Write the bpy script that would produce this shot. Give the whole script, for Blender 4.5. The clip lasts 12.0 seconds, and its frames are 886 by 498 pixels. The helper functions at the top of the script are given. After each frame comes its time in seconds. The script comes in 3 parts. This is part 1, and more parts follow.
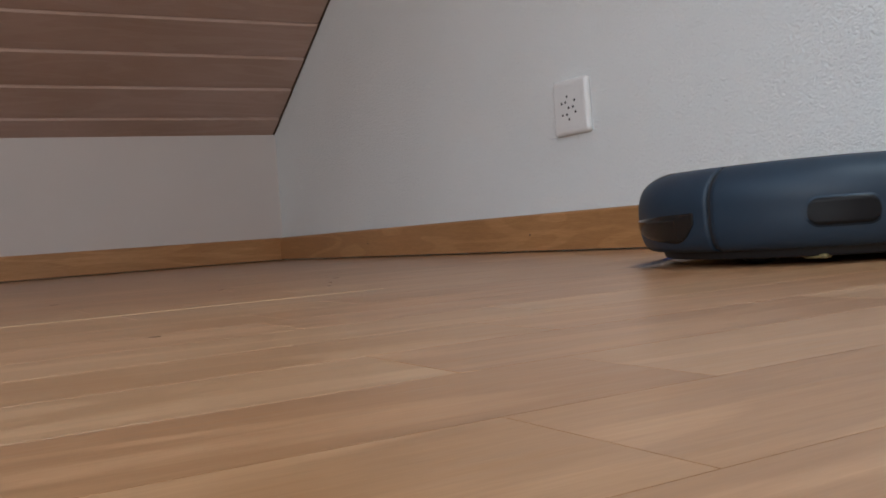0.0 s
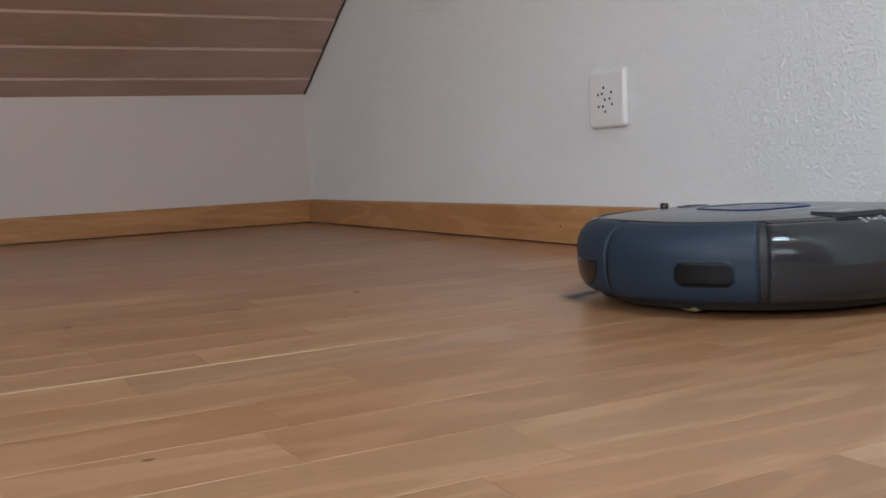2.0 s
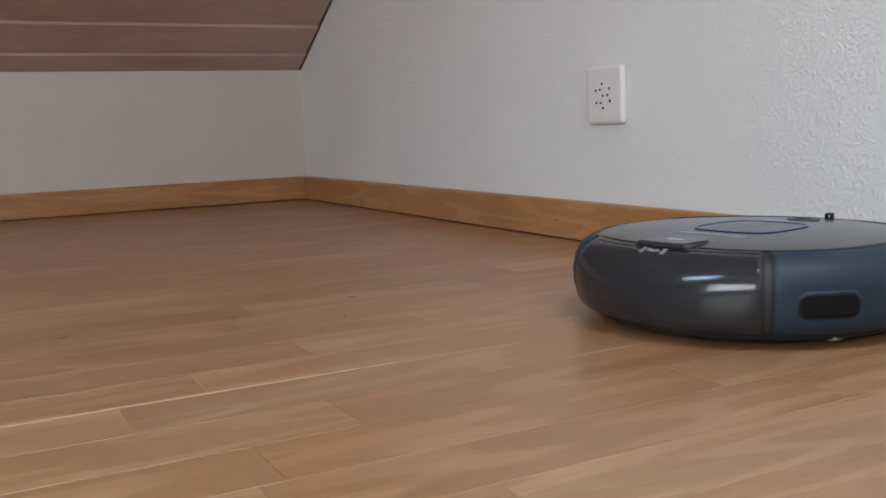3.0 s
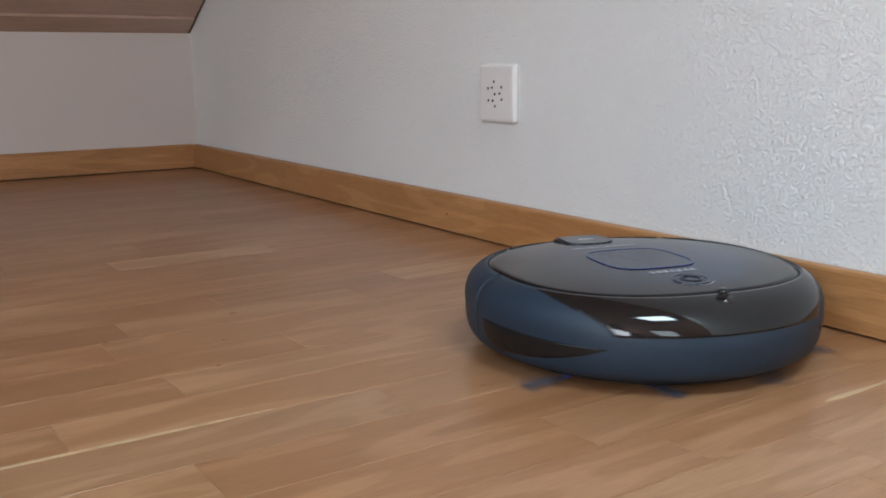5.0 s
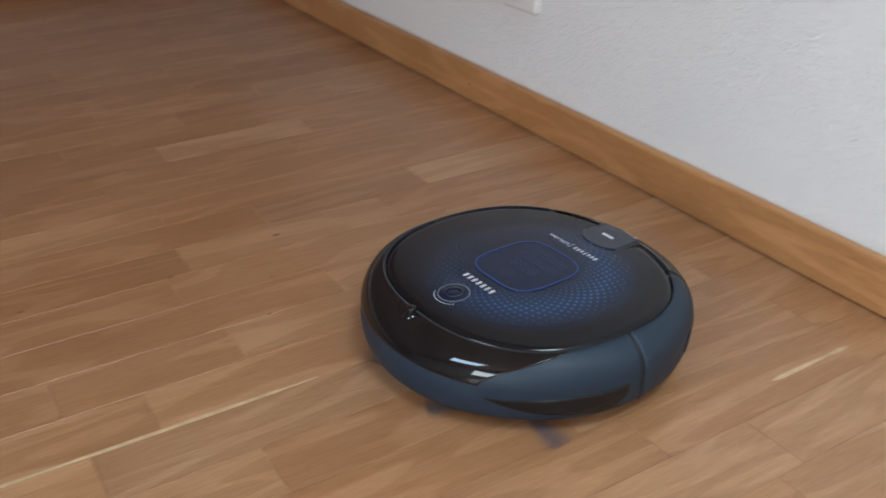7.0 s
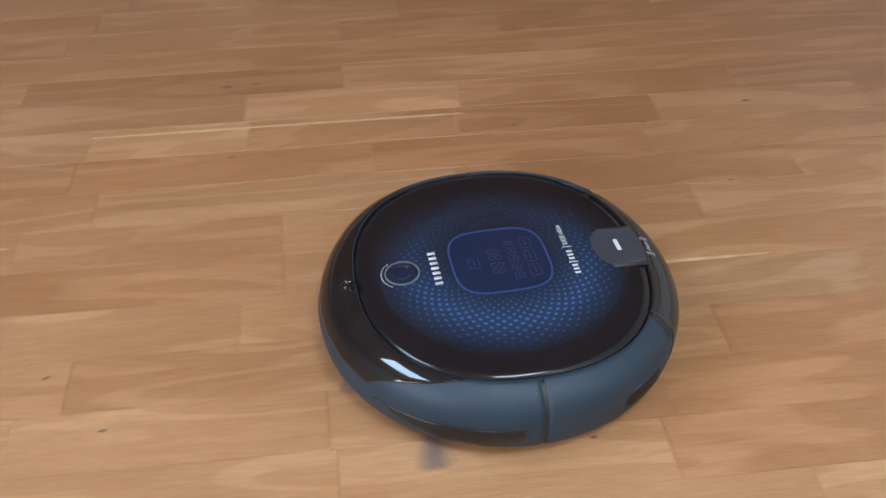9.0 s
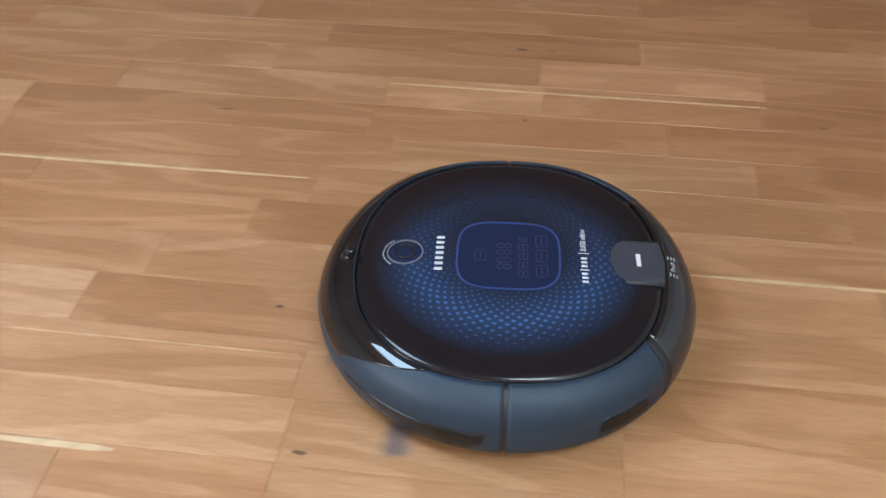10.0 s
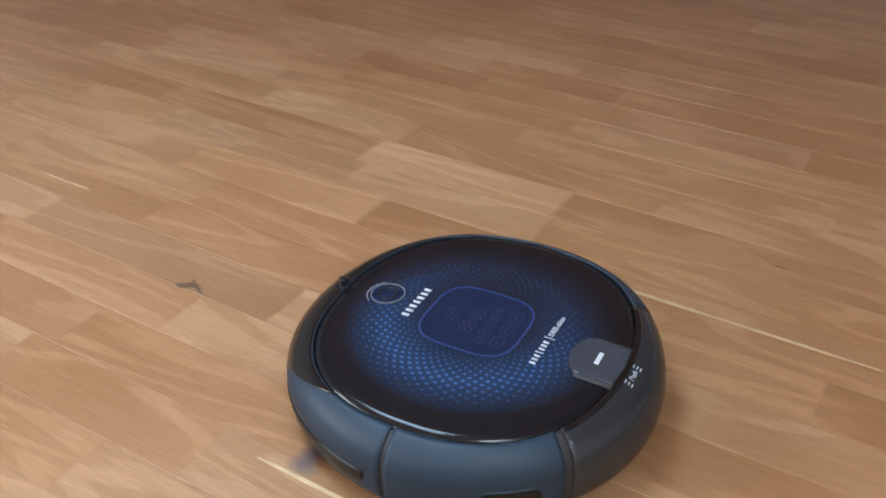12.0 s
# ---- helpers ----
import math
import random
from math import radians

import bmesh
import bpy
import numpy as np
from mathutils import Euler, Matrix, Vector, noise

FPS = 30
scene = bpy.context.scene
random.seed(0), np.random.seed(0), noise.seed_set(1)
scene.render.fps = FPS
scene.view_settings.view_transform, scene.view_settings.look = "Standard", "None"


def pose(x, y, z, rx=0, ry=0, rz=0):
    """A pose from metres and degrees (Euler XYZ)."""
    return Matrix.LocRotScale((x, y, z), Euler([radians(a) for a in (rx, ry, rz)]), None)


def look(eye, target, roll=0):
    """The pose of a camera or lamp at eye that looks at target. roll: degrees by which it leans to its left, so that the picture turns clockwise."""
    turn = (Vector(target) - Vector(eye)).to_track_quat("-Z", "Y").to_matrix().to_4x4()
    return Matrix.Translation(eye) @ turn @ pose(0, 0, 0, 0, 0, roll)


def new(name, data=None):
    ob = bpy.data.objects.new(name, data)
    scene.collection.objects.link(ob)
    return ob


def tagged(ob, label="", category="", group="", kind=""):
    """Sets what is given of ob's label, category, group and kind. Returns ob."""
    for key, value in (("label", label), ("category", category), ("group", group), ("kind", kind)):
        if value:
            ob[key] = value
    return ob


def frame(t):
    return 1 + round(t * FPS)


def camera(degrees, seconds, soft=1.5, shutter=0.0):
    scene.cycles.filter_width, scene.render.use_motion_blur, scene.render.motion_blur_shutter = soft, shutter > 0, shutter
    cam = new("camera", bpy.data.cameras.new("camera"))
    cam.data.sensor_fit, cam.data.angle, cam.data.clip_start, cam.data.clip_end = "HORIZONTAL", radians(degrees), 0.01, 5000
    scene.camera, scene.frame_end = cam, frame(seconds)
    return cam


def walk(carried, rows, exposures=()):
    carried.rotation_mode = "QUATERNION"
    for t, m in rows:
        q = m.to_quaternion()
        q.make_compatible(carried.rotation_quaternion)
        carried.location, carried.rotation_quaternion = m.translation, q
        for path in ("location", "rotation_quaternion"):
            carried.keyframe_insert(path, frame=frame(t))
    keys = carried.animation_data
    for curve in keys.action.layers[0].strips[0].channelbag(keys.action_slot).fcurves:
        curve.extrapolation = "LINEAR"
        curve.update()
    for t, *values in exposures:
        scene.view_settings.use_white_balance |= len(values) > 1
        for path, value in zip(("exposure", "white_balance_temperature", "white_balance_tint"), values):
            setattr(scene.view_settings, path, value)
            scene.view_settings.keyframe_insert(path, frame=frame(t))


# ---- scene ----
cam = camera(49.73, 12.0, soft=1.6, shutter=0.45)
PATH = [
    (0, (2.7250, -1.0090, 0.0464), (0.9921, -0.0113, 0.0132), -4.14),
    (0.5, (2.7130, -0.9860, 0.0476), (0.9597, -0.0253, -0.0103), -3.16),
    (1, (2.7060, -0.9800, 0.0856), (0.9604, -0.0088, -0.0131), -3.06),
    (1.5, (2.6990, -0.9780, 0.1222), (0.9378, -0.0398, -0.0124), -3.08),
    (2, (2.6950, -0.9720, 0.1476), (0.9297, -0.0475, -0.0255), -2.85),
    (2.5, (2.6900, -0.9730, 0.1721), (0.9219, -0.0632, -0.0403), -2.93),
    (3, (2.6900, -0.9690, 0.2052), (0.9379, -0.0410, -0.0533), -2.13),
    (3.2, (2.6910, -0.9720, 0.2168), (0.9508, -0.0257, -0.0595), -2.04),
    (4.8, (2.6810, -0.9440, 0.2810), (1.0380, 0.1320, -0.0965), -0.80),
    (5, (2.6750, -0.9350, 0.2900), (1.0440, 0.1570, -0.0920), -0.50),
    (5.5, (2.6790, -0.9290, 0.3400), (1.0900, 0.2170, -0.0620), -0.70),
    (6, (2.7170, -0.9370, 0.4060), (1.1840, 0.2160, -0.1590), -0.40),
    (6.5, (2.7320, -0.9340, 0.5090), (1.2570, 0.1380, -0.3110), 0.30),
    (7, (2.7140, -0.9490, 0.5960), (1.2210, -0.0150, -0.3520), -0.10),
    (7.2, (2.7030, -0.9620, 0.6160), (1.1970, -0.1240, -0.3980), -0.80),
    (8.8, (2.7344, -1.0566, 0.7062), (1.2019, -0.8156, -0.5561), -0.83),
    (9, (2.7302, -1.0867, 0.6971), (1.1988, -0.9115, -0.5773), -0.45),
    (9.5, (2.7261, -1.1505, 0.6835), (1.2023, -1.1481, -0.6116), -0.18),
    (10, (2.7185, -1.2052, 0.6780), (1.2165, -1.4106, -0.6263), -0.26),
    (10.5, (2.7089, -1.2578, 0.6705), (1.2364, -1.6415, -0.6279), 0.01),
    (11, (2.7025, -1.3196, 0.6721), (1.2614, -1.8538, -0.6075), 0.71),
    (11.5, (2.7068, -1.4065, 0.6586), (1.2582, -2.0754, -0.5475), 0.97),
    (12, (2.6967, -1.4694, 0.6346), (1.2753, -2.3618, -0.4529), -0.49),
]
walk(cam, [(t, look(eye, target, roll)) for t, eye, target, roll in PATH],
     [(0, -0.72), (1.5, -0.60), (3, -0.42), (5, -0.36), (6, -0.48), (7, -0.36), (9, 0.04), (10, 0.01), (11, -0.05), (12, -0.18)])

# ---- light ----
world = bpy.data.worlds.new("sky")
scene.world = world
world.use_nodes = True
wt = world.node_tree
sky = wt.nodes.new("ShaderNodeTexSky")
sky.sky_type = "NISHITA"
sky.sun_disc = False
sky.sun_elevation, sky.sun_rotation = radians(40), radians(200)
wt.links.new(sky.outputs[0], wt.nodes["Background"].inputs[0])
wt.nodes["Background"].inputs[1].default_value = 0.12


def area_light(name, at, target, sx, sy, watts, colour):
    data = bpy.data.lights.new(name, "AREA")
    data.shape, data.size, data.size_y, data.energy, data.color = "RECTANGLE", sx, sy, watts, colour
    ob = new(name, data)
    ob.matrix_world = look(at, target)
    return ob


SLOPE = 0.585
ANG = math.atan(SLOPE)
RIDGE_X, BACK_Y = 4.0, -3.9
KNEE_H = 0.374


def roof_z(x):
    return KNEE_H + SLOPE * (x if x < RIDGE_X else 2 * RIDGE_X - x)


WIN_X, WIN_Y, WIN_W, WIN_L = 2.25, -2.4, 0.78, 0.98    # roof window: centre, width along y, length up the slope
wc = Vector((WIN_X, WIN_Y, roof_z(WIN_X)))
wn = Vector((math.sin(ANG), 0, -math.cos(ANG)))       # into the room
area_light("window_daylight", wc - wn * 0.06, wc + wn, 0.74, 0.94, 52, (0.52, 0.76, 1.0))
SX, SY, SW, SL = 3.30, -0.66, 0.78, 0.98               # second roof window in the same slope, added out of view as fill
sc = Vector((SX, SY, roof_z(SX)))
area_light("second_window_fill", sc - wn * 0.06, sc + wn, SW - 0.04, SL - 0.04, 94, (0.72, 0.90, 1.0))
GX0, GX1, GZ0, GZ1 = 3.1, 5.55, 0.65, 1.75             # unseen window added in the back gable to brighten the stucco wall
area_light("gable_fill", ((GX0 + GX1) / 2, BACK_Y - 0.10, (GZ0 + GZ1) / 2), ((GX0 + GX1) / 2, 0, (GZ0 + GZ1) / 2), GX1 - GX0 - 0.1, GZ1 - GZ0 - 0.1, 128, (0.86, 0.93, 1.0))
FX, FY, FW, FL = 5.6, -1.9, 1.1, 1.0                    # window in the opposite slope
fc = Vector((FX, FY, roof_z(FX)))
fn = Vector((-math.sin(ANG), 0, -math.cos(ANG)))
area_light("slope_daylight", fc - fn * 0.06, fc + fn, FW - 0.06, FL - 0.06, 24, (0.80, 0.93, 1.0))


# ---- materials ----
def nodes_of(name):
    m = bpy.data.materials.new(name)
    m.use_nodes = True
    return m, m.node_tree.nodes, m.node_tree.links, m.node_tree.nodes["Principled BSDF"]


def add(n, kind, **kw):
    node = n.new("ShaderNode" + kind)
    for k, v in kw.items():
        node.inputs[k].default_value = v
    return node


def ramp(n, stops):
    r = n.new("ShaderNodeValToRGB")
    e = r.color_ramp.elements
    while len(e) < len(stops):
        e.new(0.5)
    for el, (p, c) in zip(e, stops):
        el.position, el.color = p, (*c, 1)
    return r


def plain(name, colour, rough=0.5, metal=0.0, vary=0.08, scale=40.0, bump=0.0, bump_scale=300.0, coat=0.0):
    """Painted or moulded surface with slight unevenness."""
    m, n, l, b = nodes_of(name)
    co = n.new("ShaderNodeTexCoord")
    t = add(n, "TexNoise", Scale=scale, Detail=4.0)
    l.new(co.outputs["Object"], t.inputs["Vector"])
    lo = [c * (1 - vary) for c in colour]
    hi = [min(1, c * (1 + vary)) for c in colour]
    r = ramp(n, [(0.3, lo), (0.7, hi)])
    l.new(t.outputs["Fac"], r.inputs[0])
    l.new(r.outputs[0], b.inputs["Base Color"])
    b.inputs["Roughness"].default_value = rough
    b.inputs["Metallic"].default_value = metal
    b.inputs["Coat Weight"].default_value = coat
    if bump:
        t2 = add(n, "TexNoise", Scale=bump_scale, Detail=3.0)
        l.new(co.outputs["Object"], t2.inputs["Vector"])
        bp = add(n, "Bump", Strength=bump, Distance=0.0005)
        l.new(t2.outputs["Fac"], bp.inputs["Height"])
        l.new(bp.outputs[0], b.inputs["Normal"])
    return m


def stucco(name, colour, depth=0.0013):
    """Rough trowelled plaster: worm-like ridges of about a centimetre."""
    m, n, l, b = nodes_of(name)
    g = n.new("ShaderNodeNewGeometry")
    warp = add(n, "TexNoise", Scale=60.0, Detail=2.0)
    l.new(g.outputs["Position"], warp.inputs["Vector"])
    mixv = n.new("ShaderNodeMix")
    mixv.data_type = "VECTOR"
    mixv.inputs["Factor"].default_value = 0.012
    l.new(g.outputs["Position"], mixv.inputs[4])
    l.new(warp.outputs["Color"], mixv.inputs[5])
    a = add(n, "TexNoise", Scale=235.0, Detail=5.0, Roughness=0.55, Distortion=0.4)
    l.new(mixv.outputs[1], a.inputs["Vector"])
    c = add(n, "TexNoise", Scale=95.0, Detail=3.0)
    l.new(g.outputs["Position"], c.inputs["Vector"])
    r = ramp(n, [(0.40, (0, 0, 0)), (0.64, (1, 1, 1))])
    l.new(a.outputs["Fac"], r.inputs[0])
    ad = n.new("ShaderNodeMath")
    ad.operation = "MULTIPLY_ADD"
    ad.inputs[1].default_value = 0.5
    l.new(c.outputs["Fac"], ad.inputs[0])
    l.new(r.outputs[0], ad.inputs[2])
    bp = add(n, "Bump", Strength=1.0, Distance=depth)
    l.new(ad.outputs[0], bp.inputs["Height"])
    l.new(bp.outputs[0], b.inputs["Normal"])
    big = add(n, "TexNoise", Scale=3.0, Detail=3.0)
    l.new(g.outputs["Position"], big.inputs["Vector"])
    rr = ramp(n, [(0.3, [v * 0.96 for v in colour]), (0.7, colour)])
    l.new(big.outputs["Fac"], rr.inputs[0])
    l.new(rr.outputs[0], b.inputs["Base Color"])
    b.inputs["Roughness"].default_value = 0.9
    return m


def wood(name, tones, rnd="object", along=1, rough=0.36, grain=1.0, coat=0.0, tilt=0.0):
    """Oak: long grain along an axis (0 x, 1 y), tone by piece."""
    m, n, l, b = nodes_of(name)
    g = n.new("ShaderNodeNewGeometry")
    if rnd == "object":
        rn = n.new("ShaderNodeObjectInfo").outputs["Random"]
    else:
        rn = g.outputs["Random Per Island"]
    shift = n.new("ShaderNodeVectorMath")
    shift.operation = "SCALE"
    shift.inputs[0].default_value = (37.0, 91.0, 53.0)
    l.new(rn, shift.inputs["Scale"])
    ps = n.new("ShaderNodeVectorMath")
    l.new(g.outputs["Position"], ps.inputs[0])
    l.new(shift.outputs[0], ps.inputs[1])

    def stretched(sx, sy, sz, **kw):
        mp = n.new("ShaderNodeMapping")
        mp.inputs["Scale"].default_value = (sx, sy, sz) if along == 1 else (sy, sx, sz)
        l.new(ps.outputs[0], mp.inputs["Vector"])
        t = add(n, "TexNoise", **kw)
        l.new(mp.outputs[0], t.inputs["Vector"])
        return t.outputs["Fac"]

    fine = stretched(420, 30, 420, Scale=1.0, Detail=4.0)
    mid = stretched(70, 9, 70, Scale=1.0, Detail=4.0, Distortion=1.6)
    cath = stretched(16, 2.2, 16, Scale=1.0, Detail=1.0, Distortion=0.6)
    big = stretched(5, 3, 5, Scale=1.0, Detail=2.0)
    pore = stretched(900, 55, 900, Scale=1.0, Detail=2.0, Roughness=0.7)
    base = ramp(n, tones)
    l.new(rn, base.inputs[0])
    # growth rings from a folded slow noise
    ring = n.new("ShaderNodeMath")
    ring.operation = "MULTIPLY"
    ring.inputs[1].default_value = 26.0
    l.new(cath, ring.inputs[0])
    sn = n.new("ShaderNodeMath")
    sn.operation = "SINE"
    l.new(ring.outputs[0], sn.inputs[0])
    out = base.outputs[0]
    for src, lo, hi, amount in ((mid, 0.88, 1.07, 0.65 * grain), (sn.outputs[0], 0.84, 1.05, 0.7 * grain),
                                (fine, 0.87, 1.07, 0.6 * grain), (pore, 0.82, 1.04, 0.6 * grain), (big, 0.90, 1.10, 0.8)):
        r = n.new("ShaderNodeMapRange")
        r.inputs["From Min"].default_value = -1.0 if src is sn.outputs[0] else 0.3
        r.inputs["From Max"].default_value = 1.0 if src is sn.outputs[0] else 0.7
        l.new(src, r.inputs["Value"])
        warm = ramp(n, [(0.0, (lo, lo * 0.93, lo * 0.84)), (1.0, (hi, hi, hi))])
        l.new(r.outputs[0], warm.inputs[0])
        mx = n.new("ShaderNodeMix")
        mx.data_type, mx.blend_type = "RGBA", "MULTIPLY"
        mx.inputs["Factor"].default_value = amount
        l.new(out, mx.inputs[6])
        l.new(warm.outputs[0], mx.inputs[7])
        out = mx.outputs[2]
    if rnd == "object":
        tone = n.new("ShaderNodeMix")
        tone.data_type, tone.blend_type = "RGBA", "MULTIPLY"
        tone.inputs["Factor"].default_value = 1.0
        l.new(out, tone.inputs[6])
        l.new(n.new("ShaderNodeObjectInfo").outputs["Color"], tone.inputs[7])
        out = tone.outputs[2]
    l.new(out, b.inputs["Base Color"])
    rr = n.new("ShaderNodeMapRange")
    rr.inputs["To Min"].default_value, rr.inputs["To Max"].default_value = rough - 0.07, rough + 0.09
    l.new(mid, rr.inputs["Value"])
    l.new(rr.outputs[0], b.inputs["Roughness"])
    b.inputs["Coat Weight"].default_value = coat
    b.inputs["Coat Roughness"].default_value = 0.3
    bp = add(n, "Bump", Strength=0.08, Distance=0.0004)
    l.new(fine, bp.inputs["Height"])
    l.new(bp.outputs[0], b.inputs["Normal"])
    return m


OAK = [(0.0, (0.324, 0.175, 0.093)), (0.2, (0.357, 0.204, 0.112)), (0.4, (0.349, 0.192, 0.102)), (0.6, (0.379, 0.227, 0.128)), (0.8, (0.364, 0.211, 0.120)), (1.0, (0.408, 0.255, 0.152))]
M_PLANK = wood("oak_strip", OAK, "object", rough=0.31)
M_PLANK_FAR = wood("oak_strip_rest", OAK, "island", rough=0.31)
M_SKIRT_X = wood("oak_skirting_long", [(0, (0.45, 0.25, 0.115)), (1, (0.48, 0.27, 0.125))], "object", along=0, rough=0.42)
M_SKIRT_Y = wood("oak_skirting_short", [(0, (0.45, 0.25, 0.115)), (1, (0.48, 0.27, 0.125))], "object", along=1, rough=0.42)
M_BOARD = wood("stained_ceiling_board", [(0, (0.50, 0.365, 0.315)), (1, (0.53, 0.39, 0.335))], "island", along=1, rough=0.6, grain=0.35)
M_SAP = plain("pale_sapwood", (0.47, 0.335, 0.195), 0.4, vary=0.15, scale=60)
M_KNOT = plain("dark_knot", (0.11, 0.062, 0.036), 0.5, vary=0.4, scale=200)
M_JOINT = plain("dark_joint", (0.10, 0.06, 0.035), 0.8)
M_STUCCO = stucco("white_stucco", (0.83, 0.845, 0.84))
# white plaster darkened and warmed in its colour to imitate the knee wall's shade
M_SMOOTH_SHADED = stucco("shaded_white_plaster", (0.64, 0.585, 0.55), depth=0.0002)
M_PLASTIC_W = plain("white_plastic", (0.72, 0.71, 0.70), 0.35, vary=0.02)
M_HOLE = plain("hole_black", (0.012, 0.012, 0.012), 0.8)
M_SHELL = plain("blue_grey_satin_plastic", (0.0135, 0.027, 0.045), 0.5, vary=0.05, bump=0.15, bump_scale=1500)
M_GLOSS = plain("black_gloss_plastic", (0.006, 0.006, 0.007), 0.05, vary=0.3)
M_SLOT = plain("black_slot_window", (0.006, 0.006, 0.007), 0.4)
M_DARK = plain("black_matt_plastic", (0.012, 0.012, 0.014), 0.55, bump=0.1)
M_SENSOR = plain("dark_brown_sensor_window", (0.013, 0.0115, 0.011), 0.12)
M_HANDLE = plain("grey_satin_handle", (0.040, 0.046, 0.060), 0.20, metal=0.2)
M_PRINT = plain("white_print", (0.50, 0.52, 0.56), 0.5, vary=0.02)
M_GREYPRINT = plain("grey_print", (0.10, 0.11, 0.13), 0.5, vary=0.02)
M_BRISTLE = plain("grey_blue_bristle", (0.045, 0.055, 0.085), 0.8, vary=0.3, scale=900)
M_BLUEARM = plain("blue_plastic", (0.03, 0.06, 0.32), 0.4)
M_RUBBER = plain("black_rubber", (0.015, 0.015, 0.015), 0.8)
M_YELLOW = plain("pale_yellow_plastic", (0.20, 0.165, 0.075), 0.5)
M_DUST = plain("grey_dust", (0.17, 0.155, 0.147), 0.95, vary=0.7, scale=34)


def smoke_plastic():
    m, n, l, b = nodes_of("smoky_clear_plastic")
    b.inputs["Base Color"].default_value = (0.024, 0.027, 0.032, 1)
    b.inputs["Roughness"].default_value = 0.13
    b.inputs["Alpha"].default_value = 0.82
    return m


M_SMOKE = smoke_plastic()


def lid_material():
    """Black gloss lid with a print of blue dots that swell in a ring round the display."""
    m, n, l, b = nodes_of("black_gloss_lid_with_blue_dots")
    co = n.new("ShaderNodeTexCoord")
    sep = n.new("ShaderNodeSeparateXYZ")
    l.new(co.outputs["Object"], sep.inputs[0])

    def math_(op, a, c=None):
        q = n.new("ShaderNodeMath")
        q.operation = op
        for i, v in enumerate((a, c)):
            if v is None:
                continue
            if isinstance(v, (int, float)):
                q.inputs[i].default_value = v
            else:
                l.new(v, q.inputs[i])
        return q.outputs[0]

    x, y = sep.outputs[0], sep.outputs[1]
    r = math_("SQRT", math_("ADD", math_("MULTIPLY", x, x), math_("MULTIPLY", y, y)))
    th = math_("ARCTAN2", y, x)
    # polar lattice of dots, every second ring shifted
    k = math_("MULTIPLY", r, 1 / 0.0086)
    w = math_("MULTIPLY", th, 50 / (2 * math.pi))
    ca = math_("COSINE", math_("MULTIPLY", math_("ADD", k, w), math.pi))
    cb = math_("COSINE", math_("MULTIPLY", math_("SUBTRACT", k, w), math.pi))
    lattice = math_("MULTIPLY", math_("MULTIPLY", ca, ca), math_("MULTIPLY", cb, cb))
    size = ramp(n, [(0.0, (0.06, 0.06, 0.06)), (0.28, (0.22, 0.22, 0.22)), (0.42, (0.55, 0.55, 0.55)), (0.58, (0.85, 0.85, 0.85)), (0.86, (0, 0, 0))])
    l.new(math_("MULTIPLY", r, 1 / 0.15), size.inputs[0])
    # the print is strongest on the left half and fades towards the right
    side = n.new("ShaderNodeMapRange")
    side.interpolation_type = "SMOOTHSTEP"
    side.inputs["From Min"].default_value, side.inputs["From Max"].default_value = -0.11, 0.075
    side.inputs["To Min"].default_value, side.inputs["To Max"].default_value = 0.32, 1.0
    l.new(y, side.inputs["Value"])
    ring = math_("MULTIPLY", size.outputs[0], side.outputs[0])
    over = math_("SUBTRACT", lattice, math_("SUBTRACT", 1.0, math_("MULTIPLY", ring, 0.66)))
    mask = n.new("ShaderNodeMapRange")
    mask.inputs["From Min"].default_value, mask.inputs["From Max"].default_value = -0.1, 0.12
    l.new(over, mask.inputs["Value"])
    glow = math_("MULTIPLY", ring, 0.27)
    f = math_("MAXIMUM", math_("MULTIPLY", mask.outputs[0], math_("MULTIPLY", ring, 0.88)), glow)
    mx = n.new("ShaderNodeMix")
    mx.data_type = "RGBA"
    mx.inputs[6].default_value = (0.006, 0.006, 0.008, 1)
    mx.inputs[7].default_value = (0.040, 0.112, 0.275, 1)
    l.new(f, mx.inputs[0])
    l.new(mx.outputs[2], b.inputs["Base Color"])
    b.inputs["Roughness"].default_value = 0.16
    return m


M_LID = lid_material()


def display_material():
    m, n, l, b = nodes_of("dark_blue_display_glass")
    b.inputs["Base Color"].default_value = (0.006, 0.013, 0.036, 1)
    b.inputs["Roughness"].default_value = 0.12
    b.inputs["Emission Color"].default_value = (0.02, 0.07, 0.35, 1)
    b.inputs["Emission Strength"].default_value = 0.02
    return m


def glow_material(name, colour, strength):
    m, n, l, b = nodes_of(name)
    b.inputs["Base Color"].default_value = (*[c * 0.06 for c in colour], 1)
    b.inputs["Roughness"].default_value = 0.12
    b.inputs["Emission Color"].default_value = (*colour, 1)
    b.inputs["Emission Strength"].default_value = strength
    return m


M_DISPLAY = display_material()
for m, level in ((M_SLOT, 0.18), (M_SENSOR, 0.18), (M_GLOSS, 0.45), (M_LID, 0.30), (M_SHELL, 0.34)):
    m.node_tree.nodes["Principled BSDF"].inputs["Specular IOR Level"].default_value = level
M_RING = glow_material("lit_blue_ring", (0.12, 0.25, 0.8), 0.16)
M_DIGIT = glow_material("lit_violet_segments", (0.30, 0.33, 0.75), 0.075)
for m in (M_RING, M_DIGIT, M_DISPLAY):
    m.node_tree.nodes["Principled BSDF"].inputs["Specular IOR Level"].default_value = 0.30
    m.node_tree.nodes["Principled BSDF"].inputs["Roughness"].default_value = 0.16


